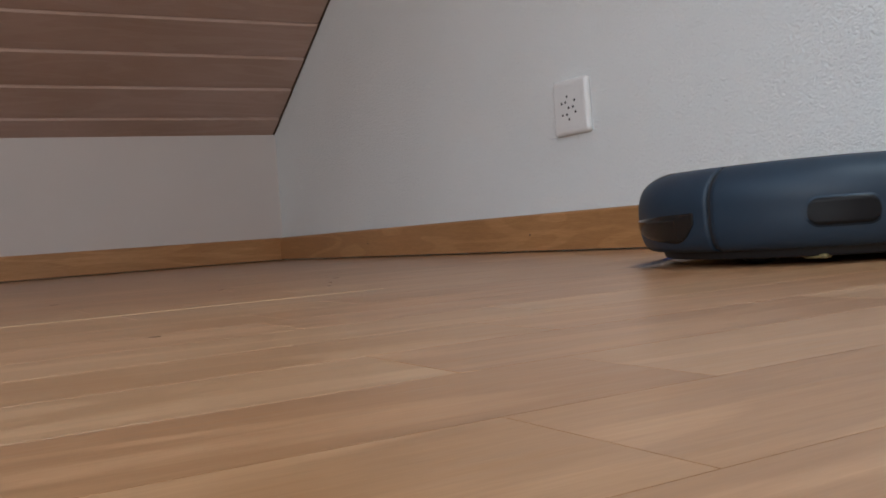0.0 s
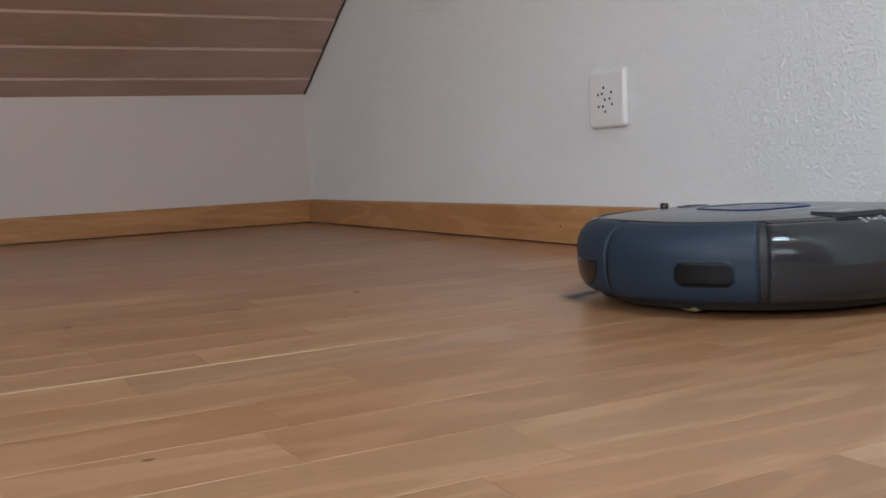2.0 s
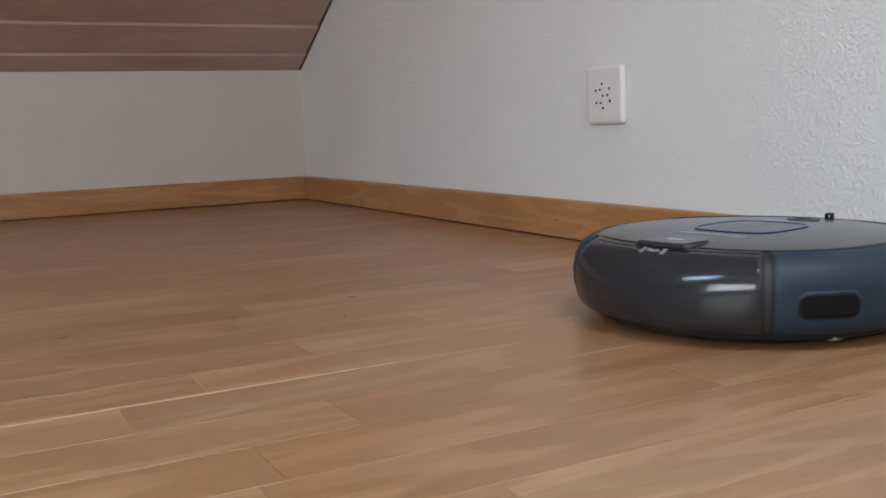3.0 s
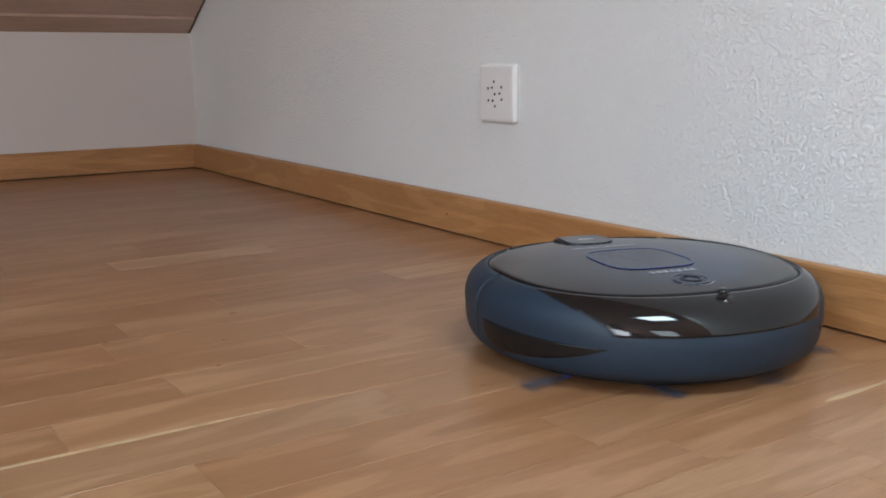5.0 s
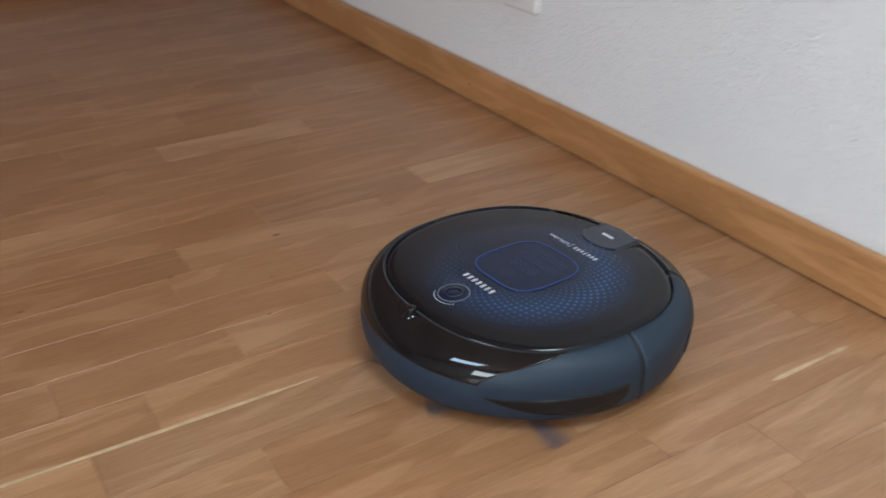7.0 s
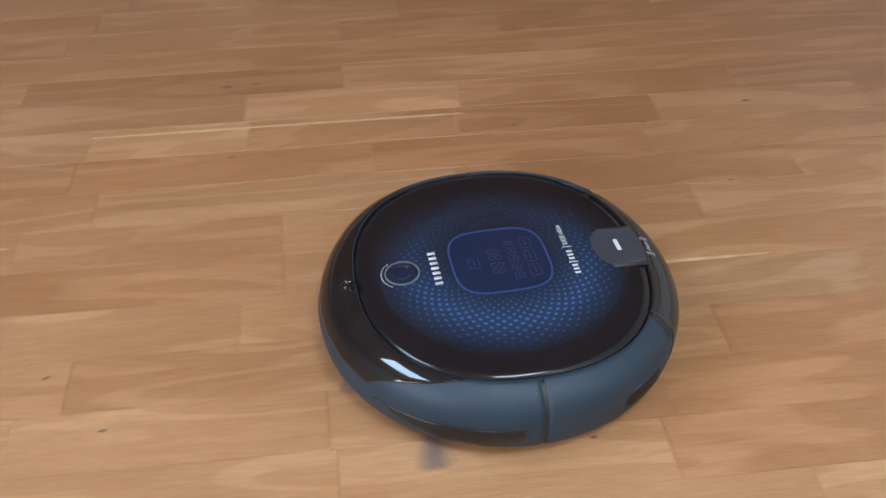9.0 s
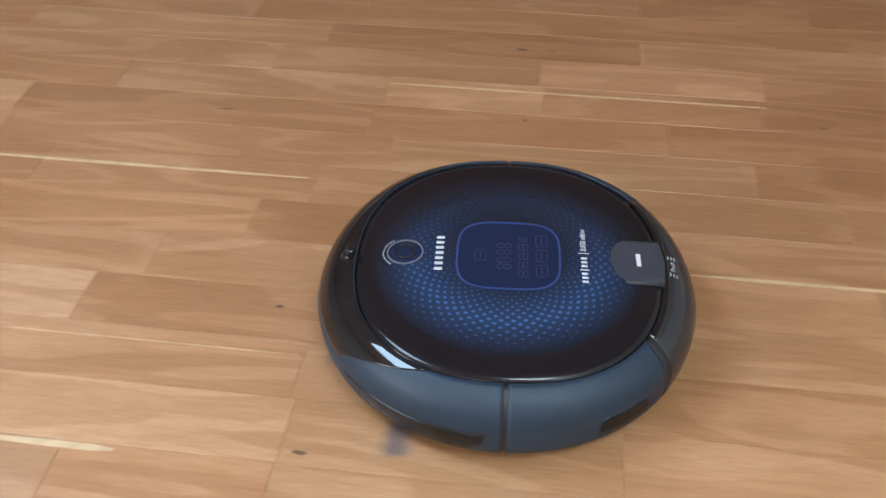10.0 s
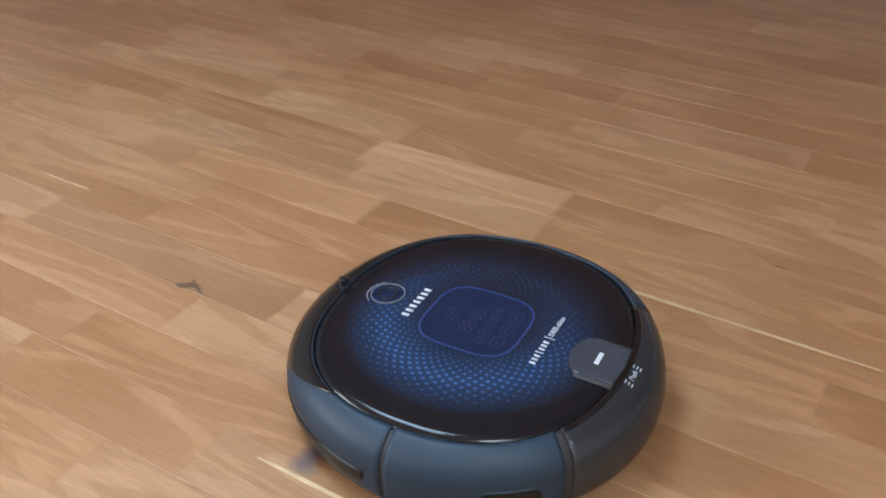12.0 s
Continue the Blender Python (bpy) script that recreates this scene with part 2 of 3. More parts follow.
# ---- mesh helpers ----
def link(name, bm, material, parent=None, label="", smooth=True):
    me = bpy.data.meshes.new(name)
    bmesh.ops.recalc_face_normals(bm, faces=bm.faces)
    bm.to_mesh(me)
    bm.free()
    me.materials.append(material)
    if smooth:
        me.polygons.foreach_set("use_smooth", [True] * len(me.polygons))
    ob = new(name, me)
    if parent:
        ob.parent = parent
    if label:
        tagged(ob, label)
    return ob


def part(name, bm, material, parent, label="", smooth=True):
    return link(name, bm, material, parent, label, smooth)


def box_bm(x0, y0, z0, x1, y1, z1, bevel=0.0, seg=2):
    bm = bmesh.new()
    bmesh.ops.create_cube(bm, size=1, matrix=Matrix.Translation(((x0 + x1) / 2, (y0 + y1) / 2, (z0 + z1) / 2))
                          @ Matrix.Diagonal((x1 - x0, y1 - y0, z1 - z0, 1)))
    if bevel:
        bmesh.ops.bevel(bm, geom=list(bm.edges), offset=bevel, segments=seg, affect="EDGES", profile=0.5)
    return bm


def cyl_bm(r, h, at, seg=24, r2=None, bevel=0.0, turn=None):
    bm = bmesh.new()
    bmesh.ops.create_cone(bm, cap_ends=True, segments=seg, radius1=r, radius2=r if r2 is None else r2, depth=h)
    if bevel:
        bmesh.ops.bevel(bm, geom=[e for e in bm.edges if abs(e.verts[0].co.z - e.verts[1].co.z) < 1e-6], offset=bevel,
                        segments=2, affect="EDGES", profile=0.5)
    bmesh.ops.transform(bm, matrix=Matrix.Translation(at) @ (turn or Matrix()), verts=bm.verts)
    return bm


def prism_bm(outline, z0, z1, bevel=0.0):
    """An upright prism over a closed outline of (x, y)."""
    bm = bmesh.new()
    lo = [bm.verts.new((x, y, z0)) for x, y in outline]
    hi = [bm.verts.new((x, y, z1)) for x, y in outline]
    bm.faces.new(lo[::-1])
    top = bm.faces.new(hi)
    n = len(lo)
    for i in range(n):
        bm.faces.new((lo[i], lo[(i + 1) % n], hi[(i + 1) % n], hi[i]))
    if bevel:
        bmesh.ops.bevel(bm, geom=list(top.edges), offset=bevel, segments=2, affect="EDGES", profile=0.5)
    return bm


def squircle(a, b, e, n=64, cx=0.0, cy=0.0):
    out = []
    for i in range(n):
        t = 2 * math.pi * i / n
        c, s = math.cos(t), math.sin(t)
        out.append((cx + a * math.copysign(abs(c) ** (2 / e), c), cy + b * math.copysign(abs(s) ** (2 / e), s)))
    return out


# ---- structure ----
def quad_slab(name, pts, thick_dir, material, label, smooth=False):
    """A slab whose inner face is the polygon pts, thickened by the vector thick_dir."""
    bm = bmesh.new()
    a = [bm.verts.new(p) for p in pts]
    b = [bm.verts.new(Vector(p) + Vector(thick_dir)) for p in pts]
    bm.faces.new(a)
    bm.faces.new(b[::-1])
    n = len(a)
    for i in range(n):
        bm.faces.new((a[i], b[i], b[(i + 1) % n], a[(i + 1) % n]))
    return tagged(link(name, bm, material, None, "", smooth), label, name.split("_")[0], kind="structure")


W = 0.015       # wall faces stand this far behind the skirting faces
KX = -0.010     # the gable wall runs slightly askew to the floor strips
gable = [(-W, 0), (2 * RIDGE_X + W, 0), (2 * RIDGE_X + W, KNEE_H + 0.02), (RIDGE_X, roof_z(RIDGE_X) + 0.05), (-W, KNEE_H + 0.02)]
quad_slab("wall_gable", [(x, W + KX * x, z) for x, z in gable], (0, 0.2, 0), M_STUCCO, "white rough trowelled stucco gable wall")


def back_wall():
    """The gable behind the camera, built round its added fill window."""
    bm = bmesh.new()
    xl, xr, zt = -W, 2 * RIDGE_X + W, KNEE_H + 0.02
    pieces = (((xl, 0), (GX0, 0), (GX0, roof_z(GX0) + 0.03), (xl, zt)), ((GX0, 0), (GX1, 0), (GX1, GZ0), (GX0, GZ0)),
              ((GX0, GZ1), (GX1, GZ1), (GX1, roof_z(GX1) + 0.03), (RIDGE_X, roof_z(RIDGE_X) + 0.05), (GX0, roof_z(GX0) + 0.03)),
              ((GX1, 0), (xr, 0), (xr, zt), (GX1, roof_z(GX1) + 0.03)))
    for piece in pieces:
        a = [bm.verts.new((x, BACK_Y, z)) for x, z in piece]
        d = [bm.verts.new((x, BACK_Y - 0.2, z)) for x, z in piece]
        bm.faces.new(a)
        bm.faces.new(d[::-1])
        for i in range(len(a)):
            bm.faces.new((a[i], d[i], d[(i + 1) % len(a)], a[(i + 1) % len(a)]))
    tagged(link("wall_back", bm, M_SMOOTH_SHADED, None, "", False), "plain white plaster gable wall, colour darkened for shade, with an added window", "wall", kind="structure")


back_wall()
quad_slab("wall_knee", [(-W, BACK_Y, 0), (-W, W, 0), (-W, W, KNEE_H + 0.004), (-W, BACK_Y, KNEE_H + 0.004)], (-0.2, 0, 0), M_SMOOTH_SHADED,
          "low smooth white plaster knee wall under the roof slope, colour darkened for shade")
fx = 2 * RIDGE_X + W
quad_slab("wall_far_knee", [(fx, BACK_Y, 0), (fx, W, 0), (fx, W, KNEE_H), (fx, BACK_Y, KNEE_H)], (0.2, 0, 0), M_SMOOTH_SHADED,
          "low white plaster knee wall opposite, colour darkened for shade")


UP = Vector((math.cos(ANG), 0, math.sin(ANG)))
SLOPE_AT = Vector((-W - 0.004, 0, KNEE_H))
HOLES = [((p - SLOPE_AT).dot(UP) - l / 2, (p - SLOPE_AT).dot(UP) + l / 2, y - w / 2, y + w / 2) for p, y, w, l in ((wc, WIN_Y, WIN_W, WIN_L), (sc, SY, SW, SL))]


def spans_at(s, y0, y1):
    """The stretches of y that stay solid at the slope length s."""
    cuts = sorted((c, d) for a, b, c, d in HOLES if a < s < b)
    out = []
    for c, d in cuts:
        out.append((y0, c))
        y0 = d
    return out + [(y0, y1)]


def ceiling_near():
    """Tongue-and-groove boards along the slope, each proud of the next at its upper edge, open round the roof windows."""
    bm = bmesh.new()
    s, ends = 0.0, [0.0886]
    while ends[-1] < RIDGE_X / math.cos(ANG):
        ends.append(ends[-1] + 0.1307)
    edges = [e for h in HOLES for e in h[:2]]
    cuts = sorted([e for e in ends if all(abs(e - q) > 0.02 for q in edges)] + edges)
    wall_y = W - 0.009
    for e in cuts:
        prof = [(s + 0.0008, -0.02), (s + 0.0008, -0.0025), (s + 0.002, -0.0015), (s + 0.03, 0.0), (e - 0.008, 0.0025), (e - 0.0055, 0.0022), (e - 0.0008, -0.003), (e - 0.0008, -0.02)]
        for y0, y1 in spans_at((s + e) / 2, BACK_Y, wall_y):
            rows = []
            for y in (y0, y1):
                rows.append([bm.verts.new(SLOPE_AT + UP * a + wn * b + Vector((0, y + (KX * (a - 0.02) * math.cos(ANG) if y == wall_y else 0), 0))) for a, b in prof])
            n = len(prof)
            for i in range(n):
                bm.faces.new((rows[0][i], rows[0][(i + 1) % n], rows[1][(i + 1) % n], rows[1][i]))
            bm.faces.new(rows[0])
            bm.faces.new(rows[1][::-1])
        s = e
    ob = link("ceiling", bm, M_BOARD, None, "", False)
    return tagged(ob, "sloping ceiling of pinkish stained wooden boards", "ceiling", kind="structure")


def slab_with_window(name, material, label):
    """The dark roof layer behind the boards with the same openings."""
    bm = bmesh.new()
    top = RIDGE_X / math.cos(ANG) + 0.02
    marks = sorted([-0.05, top] + [e for h in HOLES for e in h[:2]])
    for a, b in zip(marks, marks[1:]):
        for c, d in spans_at((a + b) / 2, BACK_Y, W):
            low = [bm.verts.new(SLOPE_AT + UP * u - wn * 0.021 + Vector((0, y, 0))) for u, y in ((a, c), (b, c), (b, d), (a, d))]
            up = [bm.verts.new(v.co - wn * 0.14) for v in low]
            bm.faces.new(low)
            bm.faces.new(up[::-1])
            for i in range(4):
                bm.faces.new((low[i], up[i], up[(i + 1) % 4], low[(i + 1) % 4]))
    return tagged(link(name, bm, material, None, "", False), label, "ceiling", kind="structure")


ceiling_near()
# dark strip filling the gap at the gable, coloured as its shadow
bm = bmesh.new()
rows = []
for a in (-0.003, RIDGE_X / math.cos(ANG)):
    y1 = W - 0.0005 + KX * a * math.cos(ANG)
    rows.append([bm.verts.new(SLOPE_AT + UP * a + wn * h + Vector((0, y, 0))) for y, h in ((y1 - 0.0078, -0.003), (y1, -0.003), (y1, -0.019), (y1 - 0.0078, -0.019))])
for i in range(4):
    bm.faces.new((rows[0][i], rows[0][(i + 1) % 4], rows[1][(i + 1) % 4], rows[1][i]))
bm.faces.new(rows[0])
bm.faces.new(rows[1][::-1])
tagged(link("trim", bm, M_JOINT, None, "", False), "dark filler strip imitating the shadow gap between ceiling boards and stucco wall", "trim", kind="structure")
slab_with_window("ceiling_backing", M_JOINT, "dark roof layer behind the ceiling boards")


def ceiling_far():
    """The opposite slope with the opening of its window."""
    up = Vector((-math.cos(ANG), 0, math.sin(ANG)))
    half = (fx - RIDGE_X) / math.cos(ANG) / 2
    mid = Vector(((fx + RIDGE_X) / 2, 0, (roof_z(RIDGE_X) + KNEE_H) / 2))
    wu = (fc - mid).dot(up)
    bm = bmesh.new()
    for a, b, c, d in ((-half, wu - FL / 2, BACK_Y, W), (wu + FL / 2, half, BACK_Y, W),
                       (wu - FL / 2, wu + FL / 2, BACK_Y, FY - FW / 2), (wu - FL / 2, wu + FL / 2, FY + FW / 2, W)):
        lo = [bm.verts.new(mid + up * u + Vector((0, y, 0))) for u, y in ((a, c), (b, c), (b, d), (a, d))]
        hi = [bm.verts.new(v.co - fn * 0.16) for v in lo]
        bm.faces.new(lo)
        bm.faces.new(hi[::-1])
        for i in range(4):
            bm.faces.new((lo[i], hi[i], hi[(i + 1) % 4], lo[(i + 1) % 4]))
    return tagged(link("ceiling_opposite", bm, M_BOARD, None, "", False), "opposite roof slope of stained boards with a window", "ceiling", kind="structure")


ceiling_far()


def window_frames(name, m, w, l, label):
    root = tagged(new(name), label, "window", kind="structure")
    root.matrix_world = m
    a, b, t = w / 2 - 0.002, l / 2 - 0.002, 0.04
    for x0, y0, x1, y1 in ((-a, -b, a, -b + t), (-a, b - t, a, b), (-a, -b + t + 0.002, -a + t, b - t - 0.002), (a - t, -b + t + 0.002, a, b - t - 0.002)):
        part("window_frame", box_bm(x0, y0, -0.01, x1, y1, 0.05, 0.004), M_PLASTIC_W, root)


def basis(side, upward, outward):
    return Matrix((side, upward, outward)).transposed().to_4x4()


Y_AXIS = Vector((0, 1, 0))
window_frames("window_1", Matrix.Translation(wc) @ basis(Y_AXIS, UP, -wn), WIN_W, WIN_L, "white framed roof window letting in daylight")
window_frames("added_window_2", Matrix.Translation(((GX0 + GX1) / 2, BACK_Y - 0.02, (GZ0 + GZ1) / 2)) @ basis(Vector((-1, 0, 0)), Vector((0, 0, 1)), Vector((0, -1, 0))),
              GX1 - GX0, GZ1 - GZ0, "white framed window added unseen in the back gable for fill light")
# frame round the added opening of the second fill lamp
window_frames("added_window_4", Matrix.Translation(sc) @ basis(Y_AXIS, UP, -wn), SW, SL, "white framed roof window added unseen above the parquet for fill light")
window_frames("window_3", Matrix.Translation(fc) @ basis(-Y_AXIS, Vector((-math.cos(ANG), 0, math.sin(ANG))), -fn), FW, FL, "white framed roof window in the opposite slope")


# ---- robot vacuum cleaner ----
R_BODY = 0.1796
LID_A, LID_B, LID_E = 0.141, 0.1525, 2.35


def lid_radius(th, grow=0.0):
    c, s = abs(math.cos(th)), abs(math.sin(th))
    return ((c / (LID_A + grow)) ** LID_E + (s / (LID_B + grow)) ** LID_E) ** (-1 / LID_E)


def shell_point(th, u, off=0.0):
    """Skin of the round body: u from -1 (bottom rim) over 0 (widest) to 1 (at the lid)."""
    wide = R_BODY + 0.0018 * max(math.cos(th), 0) ** 2     # the bumper stands a little forward

    def at(u):
        if u >= 0:
            dr, dz = wide - lid_radius(th, 0.002), 0.0385
            bulge = 4 * u * (1 - u) * 0.0088 / math.hypot(dr, dz)
            return wide - dr * u + dz * bulge, 0.047 + dz * u + dr * bulge
        p = -u * math.pi / 2
        return wide - 0.0196 + 0.0196 * max(math.cos(p), 0) ** 0.6, 0.047 - 0.0335 * math.sin(p) ** 0.85
    r, z = at(u)
    r0, z0 = at(max(-1, u - 0.02))
    r1, z1 = at(min(1, u + 0.02))
    dr, dz = r1 - r0, z1 - z0
    n = math.hypot(dr, dz) or 1
    r, z = r + off * dz / n, z - off * dr / n
    return Vector((r * math.cos(th), r * math.sin(th), z))


def shell_patch(th_of, u_of, ns, nu, off, thick):
    """A piece of the skin with thickness. th_of(s, v) and u_of(s, v), s and v from 0 to 1."""
    bm = bmesh.new()
    outer, inner = [], []
    for i in range(ns + 1):
        s = i / ns
        ro, ri = [], []
        for j in range(nu + 1):
            v = j / nu
            th, u = th_of(s, v), u_of(s, v)
            ro.append(bm.verts.new(shell_point(th, u, off)))
            ri.append(bm.verts.new(shell_point(th, u, off - thick)))
        outer.append(ro)
        inner.append(ri)
    for i in range(ns):
        for j in range(nu):
            bm.faces.new((outer[i][j], outer[i + 1][j], outer[i + 1][j + 1], outer[i][j + 1]))
            bm.faces.new((inner[i][j], inner[i][j + 1], inner[i + 1][j + 1], inner[i + 1][j]))
    for i in range(ns):
        bm.faces.new((outer[i][0], inner[i][0], inner[i + 1][0], outer[i + 1][0]))
        bm.faces.new((outer[i][nu], outer[i + 1][nu], inner[i + 1][nu], inner[i][nu]))
    for j in range(nu):
        bm.faces.new((outer[0][j], outer[0][j + 1], inner[0][j + 1], inner[0][j]))
        bm.faces.new((outer[ns][j], inner[ns][j], inner[ns][j + 1], outer[ns][j + 1]))
    return bm


def lerp(a, b, s):
    return a + (b - a) * s


def band(a, b, u0, u1, off=0.0, thick=0.003, ns=40, nu=24):
    ra, rb = radians(a), radians(b)
    return shell_patch(lambda s, v: lerp(ra, rb, s), lambda s, v: lerp(u0, u1, v), ns, nu, off, thick)


def lid_z(x, y):
    q = (abs(x) / LID_A) ** 2 + (abs(y) / LID_B) ** 2
    return 0.0900 - 0.0045 * q ** 1.3


def lid_bm():
    bm = bmesh.new()
    n, rings = 96, 18
    grid = []
    for k in range(1, rings + 1):
        f = k / rings
        ring = []
        for i in range(n):
            th = 2 * math.pi * i / n
            r = lid_radius(th) * f
            x, y = r * math.cos(th), r * math.sin(th)
            ring.append(bm.verts.new((x, y, lid_z(x, y))))
        grid.append(ring)
    c = bm.verts.new((0, 0, lid_z(0, 0)))
    for i in range(n):
        j = (i + 1) % n
        bm.faces.new((c, grid[0][i], grid[0][j]))
        for k in range(rings - 1):
            bm.faces.new((grid[k][i], grid[k + 1][i], grid[k + 1][j], grid[k][j]))
    low = []
    for i in range(n):
        th = 2 * math.pi * i / n
        r = lid_radius(th, 0.0003)
        low.append(bm.verts.new((r * math.cos(th), r * math.sin(th), 0.0780)))
    for i in range(n):
        j = (i + 1) % n
        bm.faces.new((grid[-1][i], low[i], low[j], grid[-1][j]))
    return bm


def rim_bm(inner, outer, z0, z1):
    """A ring that follows the lid's edge."""
    bm = bmesh.new()
    n = 96
    loops = []
    for grow, z in ((inner, z0), (inner, z1), ((inner + outer) / 2, z1 + 0.0006), (outer, z1), (outer, z0)):
        lp = []
        for i in range(n):
            th = 2 * math.pi * i / n
            r = lid_radius(th, grow)
            lp.append(bm.verts.new((r * math.cos(th), r * math.sin(th), z)))
        loops.append(lp)
    for a, b in zip(loops, loops[1:] + loops[:1]):
        for i in range(n):
            j = (i + 1) % n
            bm.faces.new((a[i], a[j], b[j], b[i]))
    return bm


def on_lid(bm, lift=0.0004):
    """Lay a flat mesh onto the domed lid."""
    for v in bm.verts:
        v.co.z += lid_z(v.co.x, v.co.y) + lift
    return bm


def bar(x, y, lx, ly, h=0.0003):
    return on_lid(box_bm(x - lx / 2, y - ly / 2, 0, x + lx / 2, y + ly / 2, h))


def ring_outline_bm(outline, width, h):
    bm = bmesh.new()
    n = len(outline)
    cx = sum(p[0] for p in outline) / n
    cy = sum(p[1] for p in outline) / n
    loops = []
    for g, z in ((0, 0), (0, h), (width, h), (width, 0)):
        lp = []
        for x, y in outline:
            d = math.hypot(x - cx, y - cy)
            k = (d + g) / d
            lp.append(bm.verts.new((cx + (x - cx) * k, cy + (y - cy) * k, z)))
        loops.append(lp)
    for a, b in zip(loops, loops[1:] + loops[:1]):
        for i in range(n):
            j = (i + 1) % n
            bm.faces.new((a[i], a[j], b[j], b[i]))
    return bm


def side_brush(root, side):
    """Three blue arms with bristle tufts under the front corner. Returns the turning hub."""
    a = radians(43)
    hub = part("side_brush", cyl_bm(0.011, 0.006, (0, 0, 0), 20, bevel=0.0015), M_BLUEARM, root, "spinning side brush with three blue arms and grey bristles")
    hub.location = (0.128 * math.cos(a), side * 0.128 * math.sin(a), 0.014)
    for k in range(3):
        t = 2 * math.pi * k / 3
        turn = Matrix.Rotation(t, 4, "Z")
        bm = bmesh.new()
        prev = None
        for i in range(7):
            f = i / 6
            x, z, w = 0.008 + 0.034 * f, -0.002 - 0.006 * f ** 1.5, 0.0022 - 0.0006 * f
            cur = [bm.verts.new(turn @ Vector((x, yy, z + zz))) for yy, zz in ((-w, -0.001), (w, -0.001), (w, 0.001), (-w, 0.001))]
            if prev:
                for q in range(4):
                    bm.faces.new((prev[q], prev[(q + 1) % 4], cur[(q + 1) % 4], cur[q]))
            else:
                bm.faces.new(cur[::-1])
            prev = cur
        bm.faces.new(prev)
        part("brush_arm", bm, M_BLUEARM, hub)
        bm = bmesh.new()
        rnd = random.Random(k + 5)
        for i in range(30):
            f = rnd.uniform(-1, 1)
            y0, y1 = 0.0018 * f, 0.0088 * f + rnd.uniform(-0.001, 0.001)
            x0, x1 = 0.038, 0.084 - 0.004 * f * f + rnd.uniform(-0.003, 0.001)
            z0, z1 = -0.008 + rnd.uniform(-0.001, 0.001), -0.0127 + rnd.uniform(0, 0.001)
            w = 0.0004
            vs = [bm.verts.new(turn @ Vector(p)) for p in ((x0, y0 - w, z0), (x0, y0 + w, z0), (x1, y1 + w, z1), (x1, y1 - w, z1), ((x0 + x1) / 2, (y0 + y1) / 2, (z0 + z1) / 2 + 0.0007))]
            for q in ((0, 1, 4), (1, 2, 4), (2, 3, 4), (3, 0, 4)):
                bm.faces.new([vs[i] for i in q])
        part("bristle_tuft", bm, M_BRISTLE, hub)
    return hub


def robot_vacuum():
    root = tagged(new("robot_vacuum"), "round blue-grey robot vacuum with glossy black lid on the parquet", "robot vacuum")
    # chassis
    part("base_plate", cyl_bm(0.157, 0.015, (0, 0, 0.0140), 72, r2=0.163, bevel=0.002), M_DARK, root, "matt black underside")
    part("inner_body", cyl_bm(0.130, 0.045, (0.012, 0, 0.050), 64), M_DARK, root)
    # bumper with the recess for the visor left whole; the visor sits on it
    part("bumper", band(-89.3, 89.3, -1, 1, 0, 0.003, 110, 26), M_SHELL, root, "satin blue-grey front bumper")
    for s in (1, -1):
        body = part("side_panel", band(min(90.7 * s, 140 * s), max(90.7 * s, 140 * s), -1, 1, 0, 0.003, 36, 26), M_SHELL, root)
        part("seam", band(min(89.0 * s, 91.0 * s), max(89.0 * s, 91.0 * s), -0.97, 0.97, -0.0014, 0.002, 6, 24), M_DARK, root)

        # stadium-shaped side recess with its raised lip
        def slot(name, grow, off, mat, thick):
            c, hw, hu = radians(125.0), radians(8.5) + grow / R_BODY, 0.0092 + grow
            def th_of(q, v):
                return s * (c - hw * math.cos(math.pi * q))
            def u_of(q, v):
                e = math.cos(math.pi * q) * hw * R_BODY
                flat = hw * R_BODY - hu
                d = max(abs(e) - flat, 0)
                h = math.sqrt(max(hu * hu - d * d, 1e-9))
                return -0.08 + (2 * v - 1) * h / 0.05
            part(name, shell_patch(th_of, u_of, 28, 6, off, thick), mat, body)
        slot("slot_lip", 0.0016, 0.0006, M_SHELL, 0.003)
        slot("slot", 0.0, 0.0010, M_SLOT, 0.003)

        # wedge-shaped sensor window, pointed towards the front
        def th_w(q, v):
            return s * radians(lerp(38, 84.5, q))
        def u_w(q, v):
            top = 0.02 - 0.06 * (1 - q)
            low = -0.50 + 0.46 * (1 - q) ** 2 + (0.38 * max(0, (q - 0.80) / 0.20) ** 2)
            low = min(low, top - 0.008)
            return lerp(low, top, v)
        part("sensor_window", shell_patch(th_w, u_w, 40, 6, 0.0008, 0.002), M_SENSOR, root, "dark sensor window in the bumper")
        # yellow foot of the wheel bay and the drive wheel
        part("yellow_guide", box_bm(-0.080, s * 0.134 - 0.005, 0.0045, -0.058, s * 0.134 + 0.005, 0.009, 0.0022), M_YELLOW, root, "pale yellow guide under the body")
        wheel = part("drive_wheel", cyl_bm(0.030, 0.016, (0, 0, 0), 32, bevel=0.003, turn=Matrix.Rotation(math.pi / 2, 4, "X")), M_RUBBER, root)
        wheel.location = (0.0, s * 0.115, 0.030)
    part("caster", cyl_bm(0.013, 0.012, (0.105, 0, 0.013), 20, bevel=0.003, turn=Matrix.Rotation(math.pi / 2, 4, "X")), M_RUBBER, root)

    # glossy black visor over the front, narrower towards its lower edge
    def th_v(q, v):
        half = radians(lerp(36, 66, max(0.0, v) ** 1.5))
        return lerp(-half, half, q)
    part("visor", shell_patch(th_v, lambda q, v: lerp(0.16, 0.985, v), 80, 22, 0.0005, 0.0025), M_GLOSS, root, "glossy black curved front visor")
